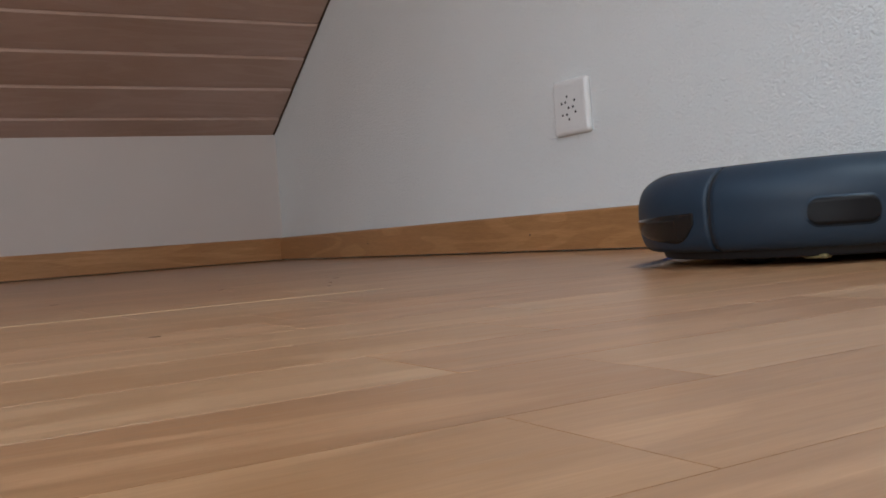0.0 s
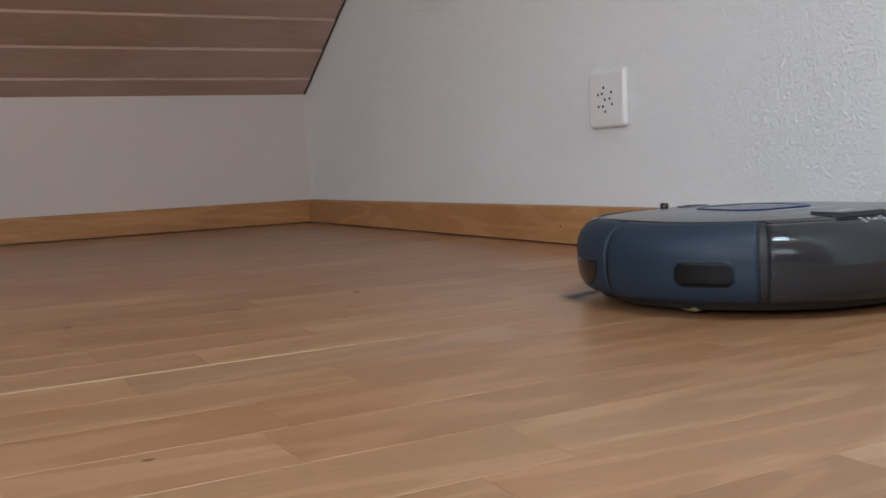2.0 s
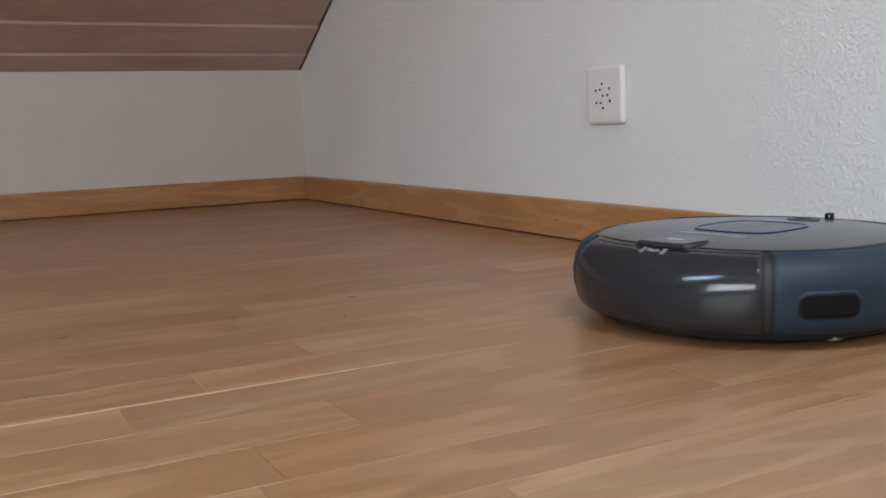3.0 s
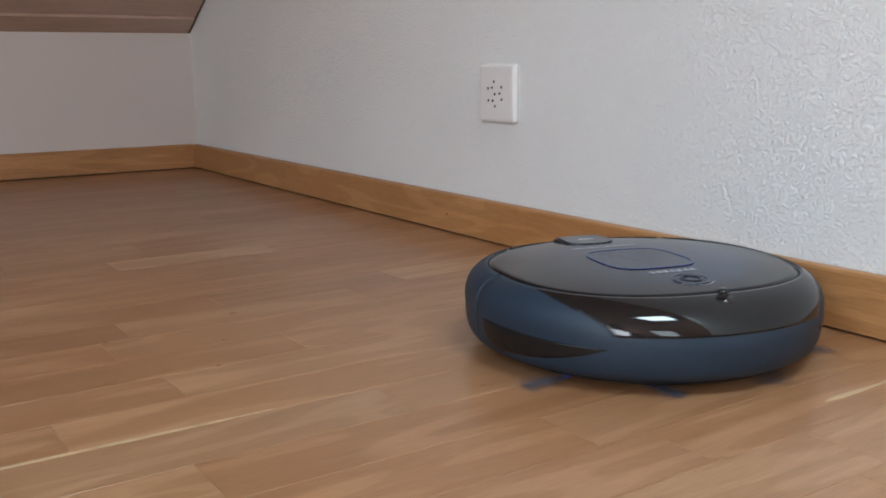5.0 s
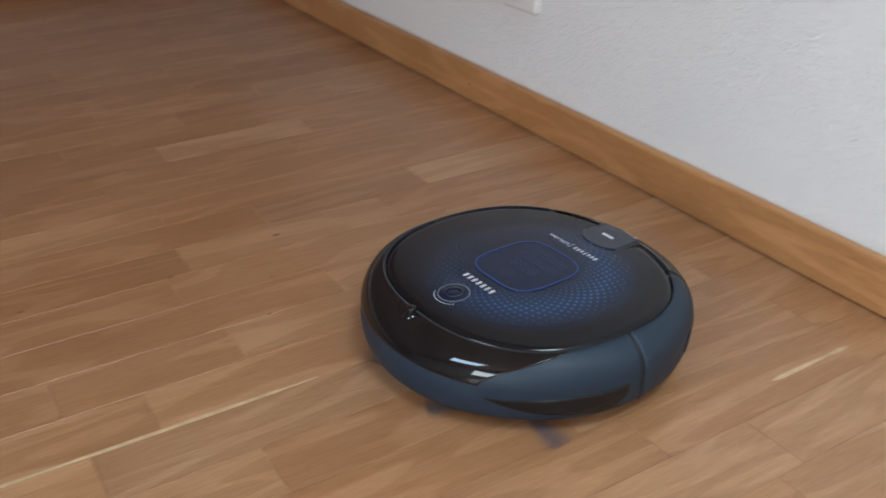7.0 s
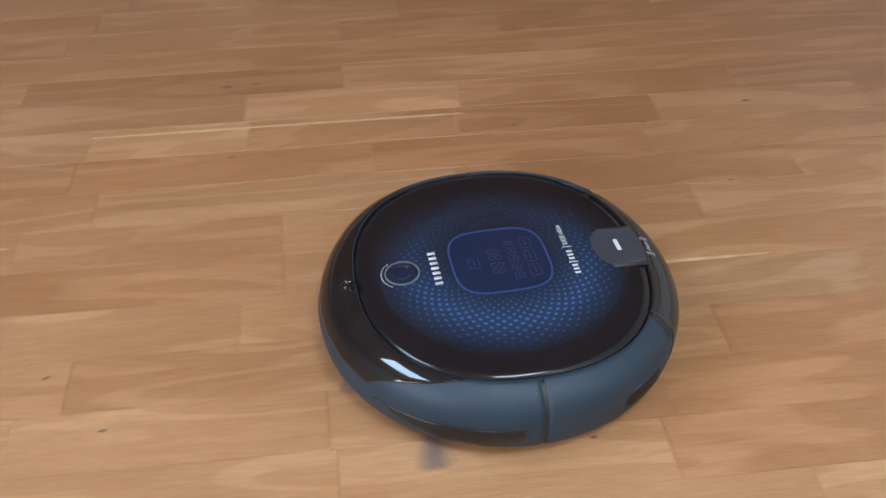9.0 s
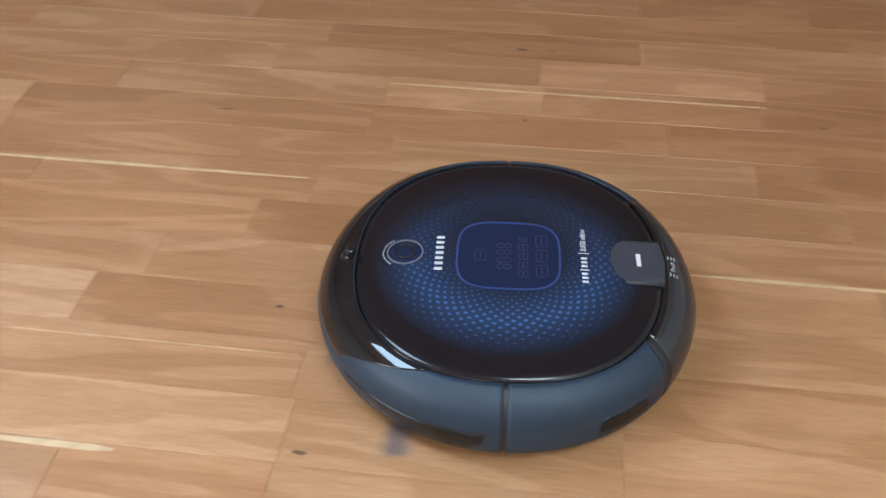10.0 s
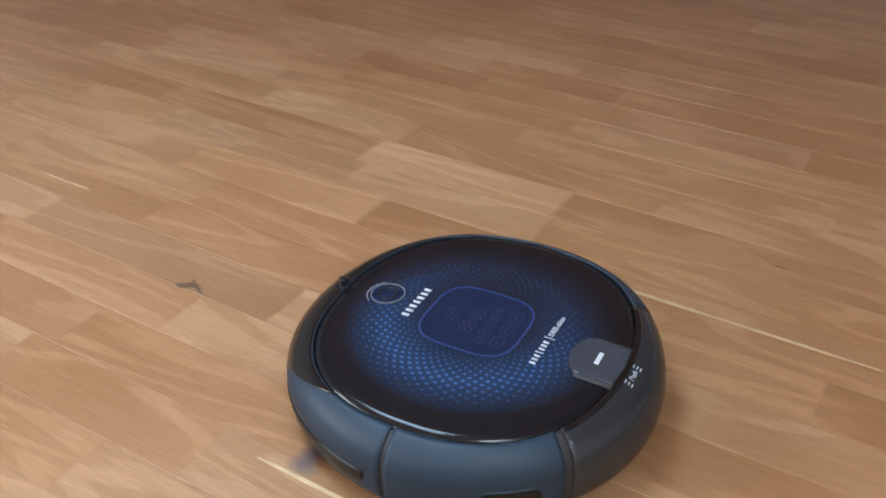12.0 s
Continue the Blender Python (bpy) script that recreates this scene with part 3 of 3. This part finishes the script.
    knob = part("camera_knob", cyl_bm(0.0055, 0.012, (0.1490, 0, 0.0855), 24, r2=0.0048, bevel=0.0015), M_GLOSS, root, "small black knob on the visor")
    part("knob_base", cyl_bm(0.011, 0.005, (0.1490, 0, 0.0822), 24, r2=0.0065, bevel=0.001), M_GLOSS, knob)

    # lid
    lid = part("lid", lid_bm(), M_LID, root, "glossy black lid with blue dot pattern")
    part("lid_rim", rim_bm(0.0008, 0.0028, 0.076, 0.0842), M_GLOSS, root)

    # dust bin of smoky clear plastic at the back
    dustbin = part("dust_bin", band(142.7, 217.3, -0.92, 0.90, 0, 0.002, 48, 24), M_SMOKE, root, "smoky clear plastic dust bin holding grey dust")
    for s in (1, -1):
        a, b = (140.0, 142.6) if s == 1 else (217.4, 220.0)
        part("bin_end", band(a, b, -0.97, 0.97, -0.0006, 0.003, 5, 24), M_DARK, dustbin)
    part("bin_top", band(142.7, 217.3, 0.90, 1.0, 0.0, 0.004, 48, 4), M_GLOSS, dustbin)
    bm = shell_patch(lambda q, v: radians(lerp(146, 214, q)), lambda q, v: lerp(-0.9, -0.10 + 0.28 * noise.noise((q * 7, 3.1, 0)) + 0.16 * noise.noise((q * 31, 7.3, 0)), v), 48, 14, -0.012, 0.006)
    for vtx in bm.verts:
        k = noise.noise(vtx.co * 45) * 0.003
        vtx.co += Vector((vtx.co.x, vtx.co.y, 0)).normalized() * k
    part("dust", bm, M_DUST, dustbin, "grey fluff inside the bin")
    bm = shell_patch(lambda q, v: radians(lerp(144, 216, q)), lambda q, v: lerp(-0.9, 0.95, v), 40, 14, -0.024, 0.004)
    part("bin_back", bm, M_DARK, dustbin)

    # handle tab over the lid's back edge
    tab = [(-0.112 + 0.017 * math.sin(math.pi * i / 24), 0.0275 * math.cos(math.pi * i / 24)) for i in range(25)] + [(-0.143, -0.0265), (-0.145, 0.0), (-0.143, 0.0265)]
    gap = [(-0.112 + 0.0205 * math.sin(math.pi * i / 24), 0.0305 * math.cos(math.pi * i / 24)) for i in range(25)] + [(-0.1425, -0.030), (-0.1425, 0.030)]
    part("handle_gap", prism_bm(gap, 0.070, 0.0876), M_DARK, dustbin)
    handle = part("handle", prism_bm(tab, 0.072, 0.0895, 0.0016), M_HANDLE, dustbin, "satin grey bin handle", False)
    part("handle_mark", box_bm(-0.1230, -0.0085, 0.0893, -0.1188, 0.0085, 0.0898, 0.0002), M_PRINT, handle)
    return root, lid, dustbin


ROBOT, LID, BIN = robot_vacuum()
BRUSH_L = side_brush(ROBOT, 1)
BRUSH_R = side_brush(ROBOT, -1)


DISPLAY_Z = 0.0902      # flat top of the display glass


def lid_details():
    # display with its lit ring
    out = squircle(0.047, 0.046, 3.6, 72)
    disp = part("display", prism_bm(out, 0.0860, DISPLAY_Z), M_DISPLAY, LID, "dark blue touch display with lit symbols", False)
    part("display_ring", on_lid(ring_outline_bm(out, 0.0020, 0.0006), 0.0004), M_RING, LID, "thin lit blue ring", False)
    # four seven-segment digits and symbols
    for k in range(4):
        y0 = 0.0165 - k * 0.0092 - (0.002 if k > 1 else 0)
        for dx, dy, lx, ly in ((0.006, 0, 0.0008, 0.0042), (0, 0, 0.0008, 0.0042), (-0.006, 0, 0.0008, 0.0042), (0.003, 0.003, 0.0042, 0.0008),
                               (0.003, -0.003, 0.0042, 0.0008), (-0.003, 0.003, 0.0042, 0.0008), (-0.003, -0.003, 0.0042, 0.0008)):
            cx, cy = 0.004 + dx, y0 + dy
            bmx = box_bm(cx - lx / 2, cy - ly / 2, DISPLAY_Z - 0.0002, cx + lx / 2, cy + ly / 2, DISPLAY_Z + 0.00006)
            part("digit_segment", bmx, M_DIGIT, disp, "", False)
    marks = [(-0.014 , 0.026, 0.009, 0.009), (-0.014, 0.0135, 0.009, 0.009), (-0.014, 0.001, 0.009, 0.009), (-0.014, -0.0115, 0.009, 0.009), (-0.0135, -0.023, 0.008, 0.006),
             (-0.031, 0.021, 0.011, 0.017), (-0.031, 0.0, 0.011, 0.017), (-0.031, -0.021, 0.011, 0.017), (0.026, 0.001, 0.011, 0.016)]
    for x, y, lx, ly in marks:
        o = squircle(lx / 2, ly / 2, 5, 20, x, y)
        b1 = ring_outline_bm(o, -0.0006, 0.0003)
        bmesh.ops.translate(b1, verts=b1.verts, vec=(0, 0, DISPLAY_Z - 0.00024))
        part("symbol", b1, M_DIGIT, disp, "", False)
        b2 = box_bm(x - 0.0004, y - ly * 0.275, DISPLAY_Z - 0.0002, x + 0.0004, y + ly * 0.275, DISPLAY_Z + 0.00006)
        part("symbol", b2, M_DIGIT, disp, "", False)
    # round button
    btn = part("round_button", on_lid(cyl_bm(0.0155, 0.001, (0.0970, 0, 0.0), 40, bevel=0.0004), 0.0004), M_DISPLAY, LID, "round glassy camera button")
    circ = [(0.0970 + 0.0160 * math.cos(2 * math.pi * i / 40), 0.0160 * math.sin(2 * math.pi * i / 40)) for i in range(40)]
    part("button_ring", on_lid(ring_outline_bm(circ, 0.0012, 0.0012), 0.0003), M_GREYPRINT, btn, "", False)
    circ = [(0.0970 + 0.0085 * math.cos(2 * math.pi * i / 32), 0.0085 * math.sin(2 * math.pi * i / 32)) for i in range(32)]
    part("lens_ring", on_lid(ring_outline_bm(circ, 0.0016, 0.0016), 0.0003), M_GLOSS, btn)
    for i in range(14):
        a = radians(-52 + 104 * i / 13)
        x, y = 0.0970 + 0.0205 * math.cos(a), 0.0205 * math.sin(a)
        bm = cyl_bm(0.0007, 0.0003, (x, y, 0), 8)
        part("print_mark", on_lid(bm), M_PRINT, btn)
    # maker's word as plain bars
    for i in range(7):
        part("print_bar", bar(0.0645, 0.0222 - i * 0.0074, 0.0074, 0.0036), M_PRINT, LID)
    # product line as plain bars with a thin divider
    for i in range(7):
        part("print_bar", bar(-0.0705, 0.0325 - i * 0.0053, 0.0056 if i != 3 else 0.0085, 0.0026 if i != 3 else 0.0012), M_PRINT, LID)
    part("print_bar", bar(-0.0705, -0.0065, 0.0105, 0.0007), M_PRINT, LID)


lid_details()


def word_mesh(text, size, align):
    cu = bpy.data.curves.new("word", "FONT")
    cu.body, cu.size, cu.extrude, cu.align_x, cu.align_y = text, size, 0.0001, align, "CENTER"
    ob = new("word_curve", cu)
    me = bpy.data.meshes.new_from_object(ob.evaluated_get(bpy.context.evaluated_depsgraph_get()))
    bpy.data.objects.remove(ob)
    me.materials.clear()
    me.materials.append(M_PRINT)
    return me


def edition_words():
    """Two printed words that follow the lid's curve."""
    me = word_mesh("SUISSE edition", 0.0074, "LEFT")
    k = 0.0320 / max(v.co.x for v in me.vertices)
    for v in me.vertices:
        x, y = -0.0705 + v.co.y, -0.0098 - v.co.x * k
        v.co = (x, y, lid_z(x, y) + 0.0004 + v.co.z)
    ob = new("edition_words", me)
    ob.parent = LID


edition_words()


def push_mark():
    me = word_mesh("Push", 0.0070, "CENTER")
    word = new("push_word", me)
    word.parent = BIN
    p = shell_point(math.pi, 0.82, 0.0006)
    q = shell_point(math.pi, 0.86, 0.0006)
    tilt = math.atan2(q.z - p.z, q.x - p.x)
    word.matrix_local = Matrix.Translation(p) @ Matrix.Rotation(-tilt, 4, "Y") @ Matrix.Rotation(-math.pi / 2, 4, "Z")
    for s in (1, -1):
        for k in range(3):
            b = shell_patch(lambda g, v: math.pi + s * radians(lerp(3.6, 5.2, g)), lambda g, v: lerp(0.75 + k * 0.06, 0.77 + k * 0.06, v), 3, 1, 0.0006, 0.0004)
            part("print_bar", b, M_PRINT, BIN)


push_mark()


# ---- socket ----
def socket_plate():
    root = tagged(new("wall_socket"), "white triple power socket with rounded plate on the stucco wall", "power socket")
    x0, x1, z0, z1 = 1.4005, 1.4935, 0.1955, 0.2885
    cx, cz = (x0 + x1) / 2, (z0 + z1) / 2
    root.location = (cx, W + KX * cx, cz)
    root.rotation_euler = (math.pi / 2, 0, 0)
    h = (x1 - x0) / 2
    plate = bmesh.new()
    loops = []
    for k, z in ((1.0, 0.0), (1.0, 0.0040), (0.985, 0.0070), (0.95, 0.0088), (0.90, 0.0099), (0.86, 0.0101), (0.745, 0.0101), (0.7385, 0.0101)):
        loops.append([plate.verts.new((x, y, z)) for x, y in squircle(h * k, h * k, 14, 64)])
    for a, b in zip(loops, loops[1:]):
        for i in range(64):
            plate.faces.new((a[i], a[(i + 1) % 64], b[(i + 1) % 64], b[i]))
    plate.faces.new(loops[0][::-1])
    part("cover_plate", plate, M_PLASTIC_W, root)
    ins = part("socket_insert", prism_bm(squircle(h * 0.734, h * 0.734, 16, 48), 0.002, 0.0103, 0.0002), M_PLASTIC_W, root, "", False)
    holes = [(-2.8, 19), (16.7, 10.6), (-18, 8.6), (-7.4, 9.7), (0, -0.3), (12, 0.6), (17.7, -8.6), (-17, -10.9), (-5.6, -10.9), (0, -19.4)]
    for x, y in holes:
        part("pin_hole", cyl_bm(0.0022, 0.001, (x * 0.001 - 0.002, y * 0.001 - 0.001, 0.0102), 14), M_HOLE, ins)


socket_plate()


# ---- skirting boards ----
def skirting(name, along, length, material, label):
    H, T = 0.068, W - 0.002
    prof = [(0.0, 0.003), (T, 0.003), (T, H), (0.0035, H), (0.001, H - 0.0012), (0.0, H - 0.004)]
    bm = bmesh.new()
    rows = []
    for d in (0.0, length):
        rows.append([bm.verts.new(((d, p + KX * d, z) if along == "x" else (-p, -d, z))) for p, z in prof])
    n = len(prof)
    for i in range(n):
        bm.faces.new((rows[0][i], rows[0][(i + 1) % n], rows[1][(i + 1) % n], rows[1][i]))
    bm.faces.new(rows[0])
    bm.faces.new(rows[1][::-1])
    return tagged(link(name, bm, material, None, "", False), label, "skirting board", kind="structure")


SK1 = skirting("baseboard", "x", 8.0, M_SKIRT_X, "plain oak skirting board along the stucco wall")
SK2 = skirting("baseboard", "y", -BACK_Y, M_SKIRT_Y, "plain oak skirting board along the knee wall")
for x, z in ((1.312, 0.032), (0.62, 0.034), (2.40, 0.034)):
    part("nail_hole", cyl_bm(0.0022, 0.0008, (x, KX * x - 0.0002, z), 10, turn=Matrix.Rotation(math.pi / 2, 4, "X")), M_KNOT, SK1)
for y, z in ((-0.93, 0.034), (-2.0, 0.036)):
    part("nail_hole", cyl_bm(0.0022, 0.0008, (0.0002, y, z), 10, turn=Matrix.Rotation(math.pi / 2, 4, "Y")), M_KNOT, SK2)


# ---- parquet floor ----
FLOOR = tagged(link("floor", box_bm(-W - 0.1, BACK_Y - 0.1, -0.06, fx + 0.1, W + 0.1, -0.0125), M_JOINT, None, "", False),
               "oak strip parquet floor, lightly lacquered, with dark knots", "floor", kind="structure")
PITCH, EDGE = 0.0723, 1.948
ENDS = {-9: (-0.378,), -8: (-1.669,), -7: (-0.648, -1.089, -1.541), -6: (-0.27, -0.526, -0.929, -1.228, -1.60, -2.06, -2.515), -5: (-0.36, -0.66, -0.94, -1.22, -1.43, -1.80, -2.20), -4: (-0.30, -0.695, -1.06, -1.438, -1.912, -2.223),
        -3: (-0.52, -0.96, -1.40, -1.905, -2.20, -2.563, -2.752), -2: (-0.25, -0.674, -0.868, -1.174, -1.478, -1.82, -2.117, -2.432), -1: (-0.36, -0.79, -1.17, -1.533, -1.95, -2.34),
        0: (-0.12, -0.526, -0.86, -1.216, -1.62, -2.02), 1: (-0.34, -0.72, -1.081, -1.38, -1.671, -2.08, -2.491), 2: (-0.099, -0.45, -0.80, -1.128, -1.424, -1.80, -2.172),
        3: (-0.40, -0.818, -1.12, -1.418, -1.83, -2.25), 4: (-0.30, -0.70, -1.05, -1.419, -1.61, -2.0)}
TONE = {(-7, -0.648): 1.03, (-7, -1.089): 0.96, (-6, -0.27): 0.86, (-6, -0.526): 1.01, (-6, -0.929): 1.12, (-6, -1.228): 0.98,
        (-5, -0.66): 0.98, (-5, -0.94): 1.03, (-5, -1.22): 1.07, (-4, -0.695): 1.06, (-4, -1.06): 1.04, (-4, -1.438): 0.96, (-4, -1.912): 1.09,
        (-3, -0.52): 0.97, (-3, -0.96): 0.96, (-3, -1.905): 0.98, (-3, -2.20): 0.91, (-3, -2.563): 1.09, (-2, -0.674): 1.04, (-2, -0.868): 0.97,
        (-2, -1.82): 0.94, (-2, -2.117): 1.11, (-1, -0.36): 1.03, (-1, -1.17): 0.96, (-1, -1.533): 1.02, (-1, -1.95): 1.04,
        (0, -0.526): 0.88, (0, -0.86): 1.06, (0, -1.62): 0.96, (1, 0.011): 0.91, (1, -1.081): 0.96, (1, -1.38): 0.98, (1, -2.08): 0.88,
        (2, -1.128): 1.04, (2, -1.424): 1.04, (3, -0.818): 1.07, (3, -1.418): 1.07, (4, -1.419): 1.09, (4, -1.61): 0.96}


def strip_bm(w, l):
    return box_bm(-w / 2, -l / 2, -0.012, w / 2, l / 2, 0.0, 0.00025, 1)


def parquet():
    rnd = random.Random(11)
    meshes = {}
    rest = bmesh.new()
    count = 0
    k0, k1 = math.floor((0.0 - EDGE) / PITCH) - 1, math.ceil((fx - EDGE) / PITCH)
    near = []
    for k in range(k0, k1):
        x = EDGE + (k + 0.5) * PITCH
        ys = [W - 0.004]
        ends = sorted(ENDS.get(k, ()), reverse=True)
        y = -rnd.uniform(0.03, 0.35)
        if ends:
            ys += ends
            y = ends[-1] - rnd.choice((0.28, 0.34, 0.40, 0.46))
        while y > BACK_Y:
            ys.append(y)
            y -= rnd.choice((0.25, 0.30, 0.36, 0.42, 0.48))
        ys.append(BACK_Y)
        for a, b in zip(ys, ys[1:]):
            near.append((x, (a + b) / 2, a - b, TONE.get((k, round(a, 3)), 1.0)))
    inside = [s for s in near if 0.75 < s[0] < 2.42 and s[1] > -2.75]
    inside.sort(key=lambda s: (s[0] - 1.9) ** 2 + 0.35 * (s[1] + 1.0) ** 2)
    chosen = set(inside[:300])
    for s in near:
        x, y, l, tone = s
        w = PITCH - 0.0003
        if s in chosen:
            key = round(l - 0.0003, 4)
            if key not in meshes:
                bm = strip_bm(w, key)
                me = bpy.data.meshes.new("strip")
                bm.to_mesh(me)
                bm.free()
                me.materials.append(M_PLANK)
                meshes[key] = me
            ob = new("strip", meshes[key])
            ob.parent = FLOOR
            ob.location = (x, y, 0)
            ob.color = (tone, tone, tone, 1)
        else:
            m = Matrix.Translation((x, y, -0.006)) @ Matrix.Diagonal((w, l - 0.0003, 0.012, 1))
            cube_into(rest, m)
    tagged(part("strips", rest, M_PLANK_FAR, FLOOR, "", False), kind="stuff")


def cube_into(bm, m):
    vs = [bm.verts.new(m @ Vector(p)) for p in ((-.5, -.5, -.5), (.5, -.5, -.5), (.5, .5, -.5), (-.5, .5, -.5), (-.5, -.5, .5), (.5, -.5, .5), (.5, .5, .5), (-.5, .5, .5))]
    for f in ((3, 2, 1, 0), (4, 5, 6, 7), (0, 1, 5, 4), (1, 2, 6, 5), (2, 3, 7, 6), (3, 0, 4, 7)):
        bm.faces.new([vs[i] for i in f])


def sapwood(x, y0, y1, w):
    bm = bmesh.new()
    n = 24
    rows = []
    for i in range(n + 1):
        y = lerp(y0, y1, i / n)
        k = w / 2 * (0.75 + 0.5 * noise.noise((x * 40, y * 22, 0))) * min(1, 6 * min(i, n - i) / n + 0.35)
        rows.append((bm.verts.new((x - k, y, 0.0003)), bm.verts.new((x + k, y, 0.0003)), bm.verts.new((x + k, y, -0.001)), bm.verts.new((x - k, y, -0.001))))
    for a, b in zip(rows, rows[1:]):
        for q in range(4):
            bm.faces.new((a[q], a[(q + 1) % 4], b[(q + 1) % 4], b[q]))
    part("sapwood_edge", bm, M_SAP, FLOOR, "pale sapwood streak", False)


def knot(x, y, a, b, turn=0.0):
    bm = bmesh.new()
    n = 18
    top, low = [], []
    for i in range(n):
        t = 2 * math.pi * i / n
        f = 1 + 0.35 * noise.noise((math.cos(t) + x * 31, math.sin(t) + y * 17, 0))
        px, py = b * f * math.cos(t), a * f * math.sin(t)
        c, s = math.cos(turn), math.sin(turn)
        p = (x + c * px - s * py, y + s * px + c * py)
        top.append(bm.verts.new((*p, 0.0004)))
        low.append(bm.verts.new((*p, -0.001)))
    bm.faces.new(top)
    for i in range(n):
        j = (i + 1) % n
        bm.faces.new((top[i], low[i], low[j], top[j]))
    part("knot", bm, M_KNOT, FLOOR, "small dark knot in the oak", False)


parquet()
sapwood(1.946, -1.05, -0.625, 0.006)
sapwood(1.830, -1.91, -1.487, 0.006)
sapwood(1.603, -1.43, -0.93, 0.005)
sapwood(2.253, -1.95, -1.72, 0.005)
sapwood(2.242, -1.72, -1.562, 0.009)
sapwood(2.206, -0.225, -0.105, 0.006)
sapwood(2.111, -1.73, -1.43, 0.0016)
sapwood(1.990, -2.57, -2.48, 0.004)
for x, y, a, b, q in ((1.489, -1.256, 0.011, 0.004, 0), (1.487, -1.215, 0.006, 0.002, 0), (1.522, -1.630, 0.005, 0.002, 0), (1.673, -1.241, 0.004, 0.003, 0),
                      (1.644, -0.864, 0.005, 0.002, 0), (2.048, -1.465, 0.005, 0.003, 0), (2.042, -1.403, 0.005, 0.002, 0.4), (2.181, -0.885, 0.004, 0.002, 0),
                      (1.621, -0.531, 0.006, 0.003, 0), (1.803, -0.618, 0.003, 0.002, 0), (1.657, -0.688, 0.004, 0.002, 0), (1.723, -0.582, 0.003, 0.0015, 0),
                      (2.087, -2.203, 0.015, 0.008, 0.6), (2.083, -2.19, 0.020, 0.004, -0.5), (2.281, -1.837, 0.016, 0.003, 0.2), (2.266, -1.794, 0.012, 0.003, 0.3),
                      (2.117, -1.338, 0.006, 0.002, 0), (2.224, -1.400, 0.009, 0.003, 0), (1.695, -1.63, 0.012, 0.0015, 0)):
    knot(x, y, a * 0.8, b * 0.75, q)


# ---- what moves ----
ROBOT_ROWS = [
    (0, 2.130, -0.239, -175.2), (0.5, 2.059, -0.239, -174.8), (1, 2.012, -0.239, -174.5), (1.5, 1.985, -0.239, -174.6), (2, 1.973, -0.232, -184.4),
    (2.5, 1.973, -0.230, -217.5), (3, 1.980, -0.236, -260), (3.2, 1.984, -0.238, -270), (4.0, 1.988, -0.239, -315), (4.8, 1.986, -0.231, -358), (5, 1.983, -0.228, -375.5),
    (5.5, 1.979, -0.231, -407), (6, 1.980, -0.234, -442), (6.5, 1.989, -0.278, -446), (7, 1.997, -0.394, -446.8), (7.2, 2.001, -0.447, -446.8), (8, 2.011, -0.672, -445.9),
    (8.8, 2.021, -0.890, -445.7), (9, 2.024, -0.950, -445.8), (9.5, 2.034, -1.092, -445.9), (10, 2.042, -1.236, -445.9), (10.5, 2.049, -1.376, -446.0),
    (11, 2.057, -1.526, -446.0), (11.5, 2.065, -1.676, -446.2), (12, 2.073, -1.824, -446.0)]


def motions():
    walk(ROBOT, [(t, pose(x, y, 0, 0, 0, a)) for t, x, y, a in ROBOT_ROWS])
    left, right = BRUSH_L.location.copy(), BRUSH_R.location.copy()
    steps = [i * 0.08 for i in range(151)]
    walk(BRUSH_L, [(t, pose(*left, 0, 0, 90 - 960 * (t - 9.5))) for t in steps])
    walk(BRUSH_R, [(t, pose(*right, 0, 0, -90 + 960 * (t - 9.5))) for t in steps])


motions()
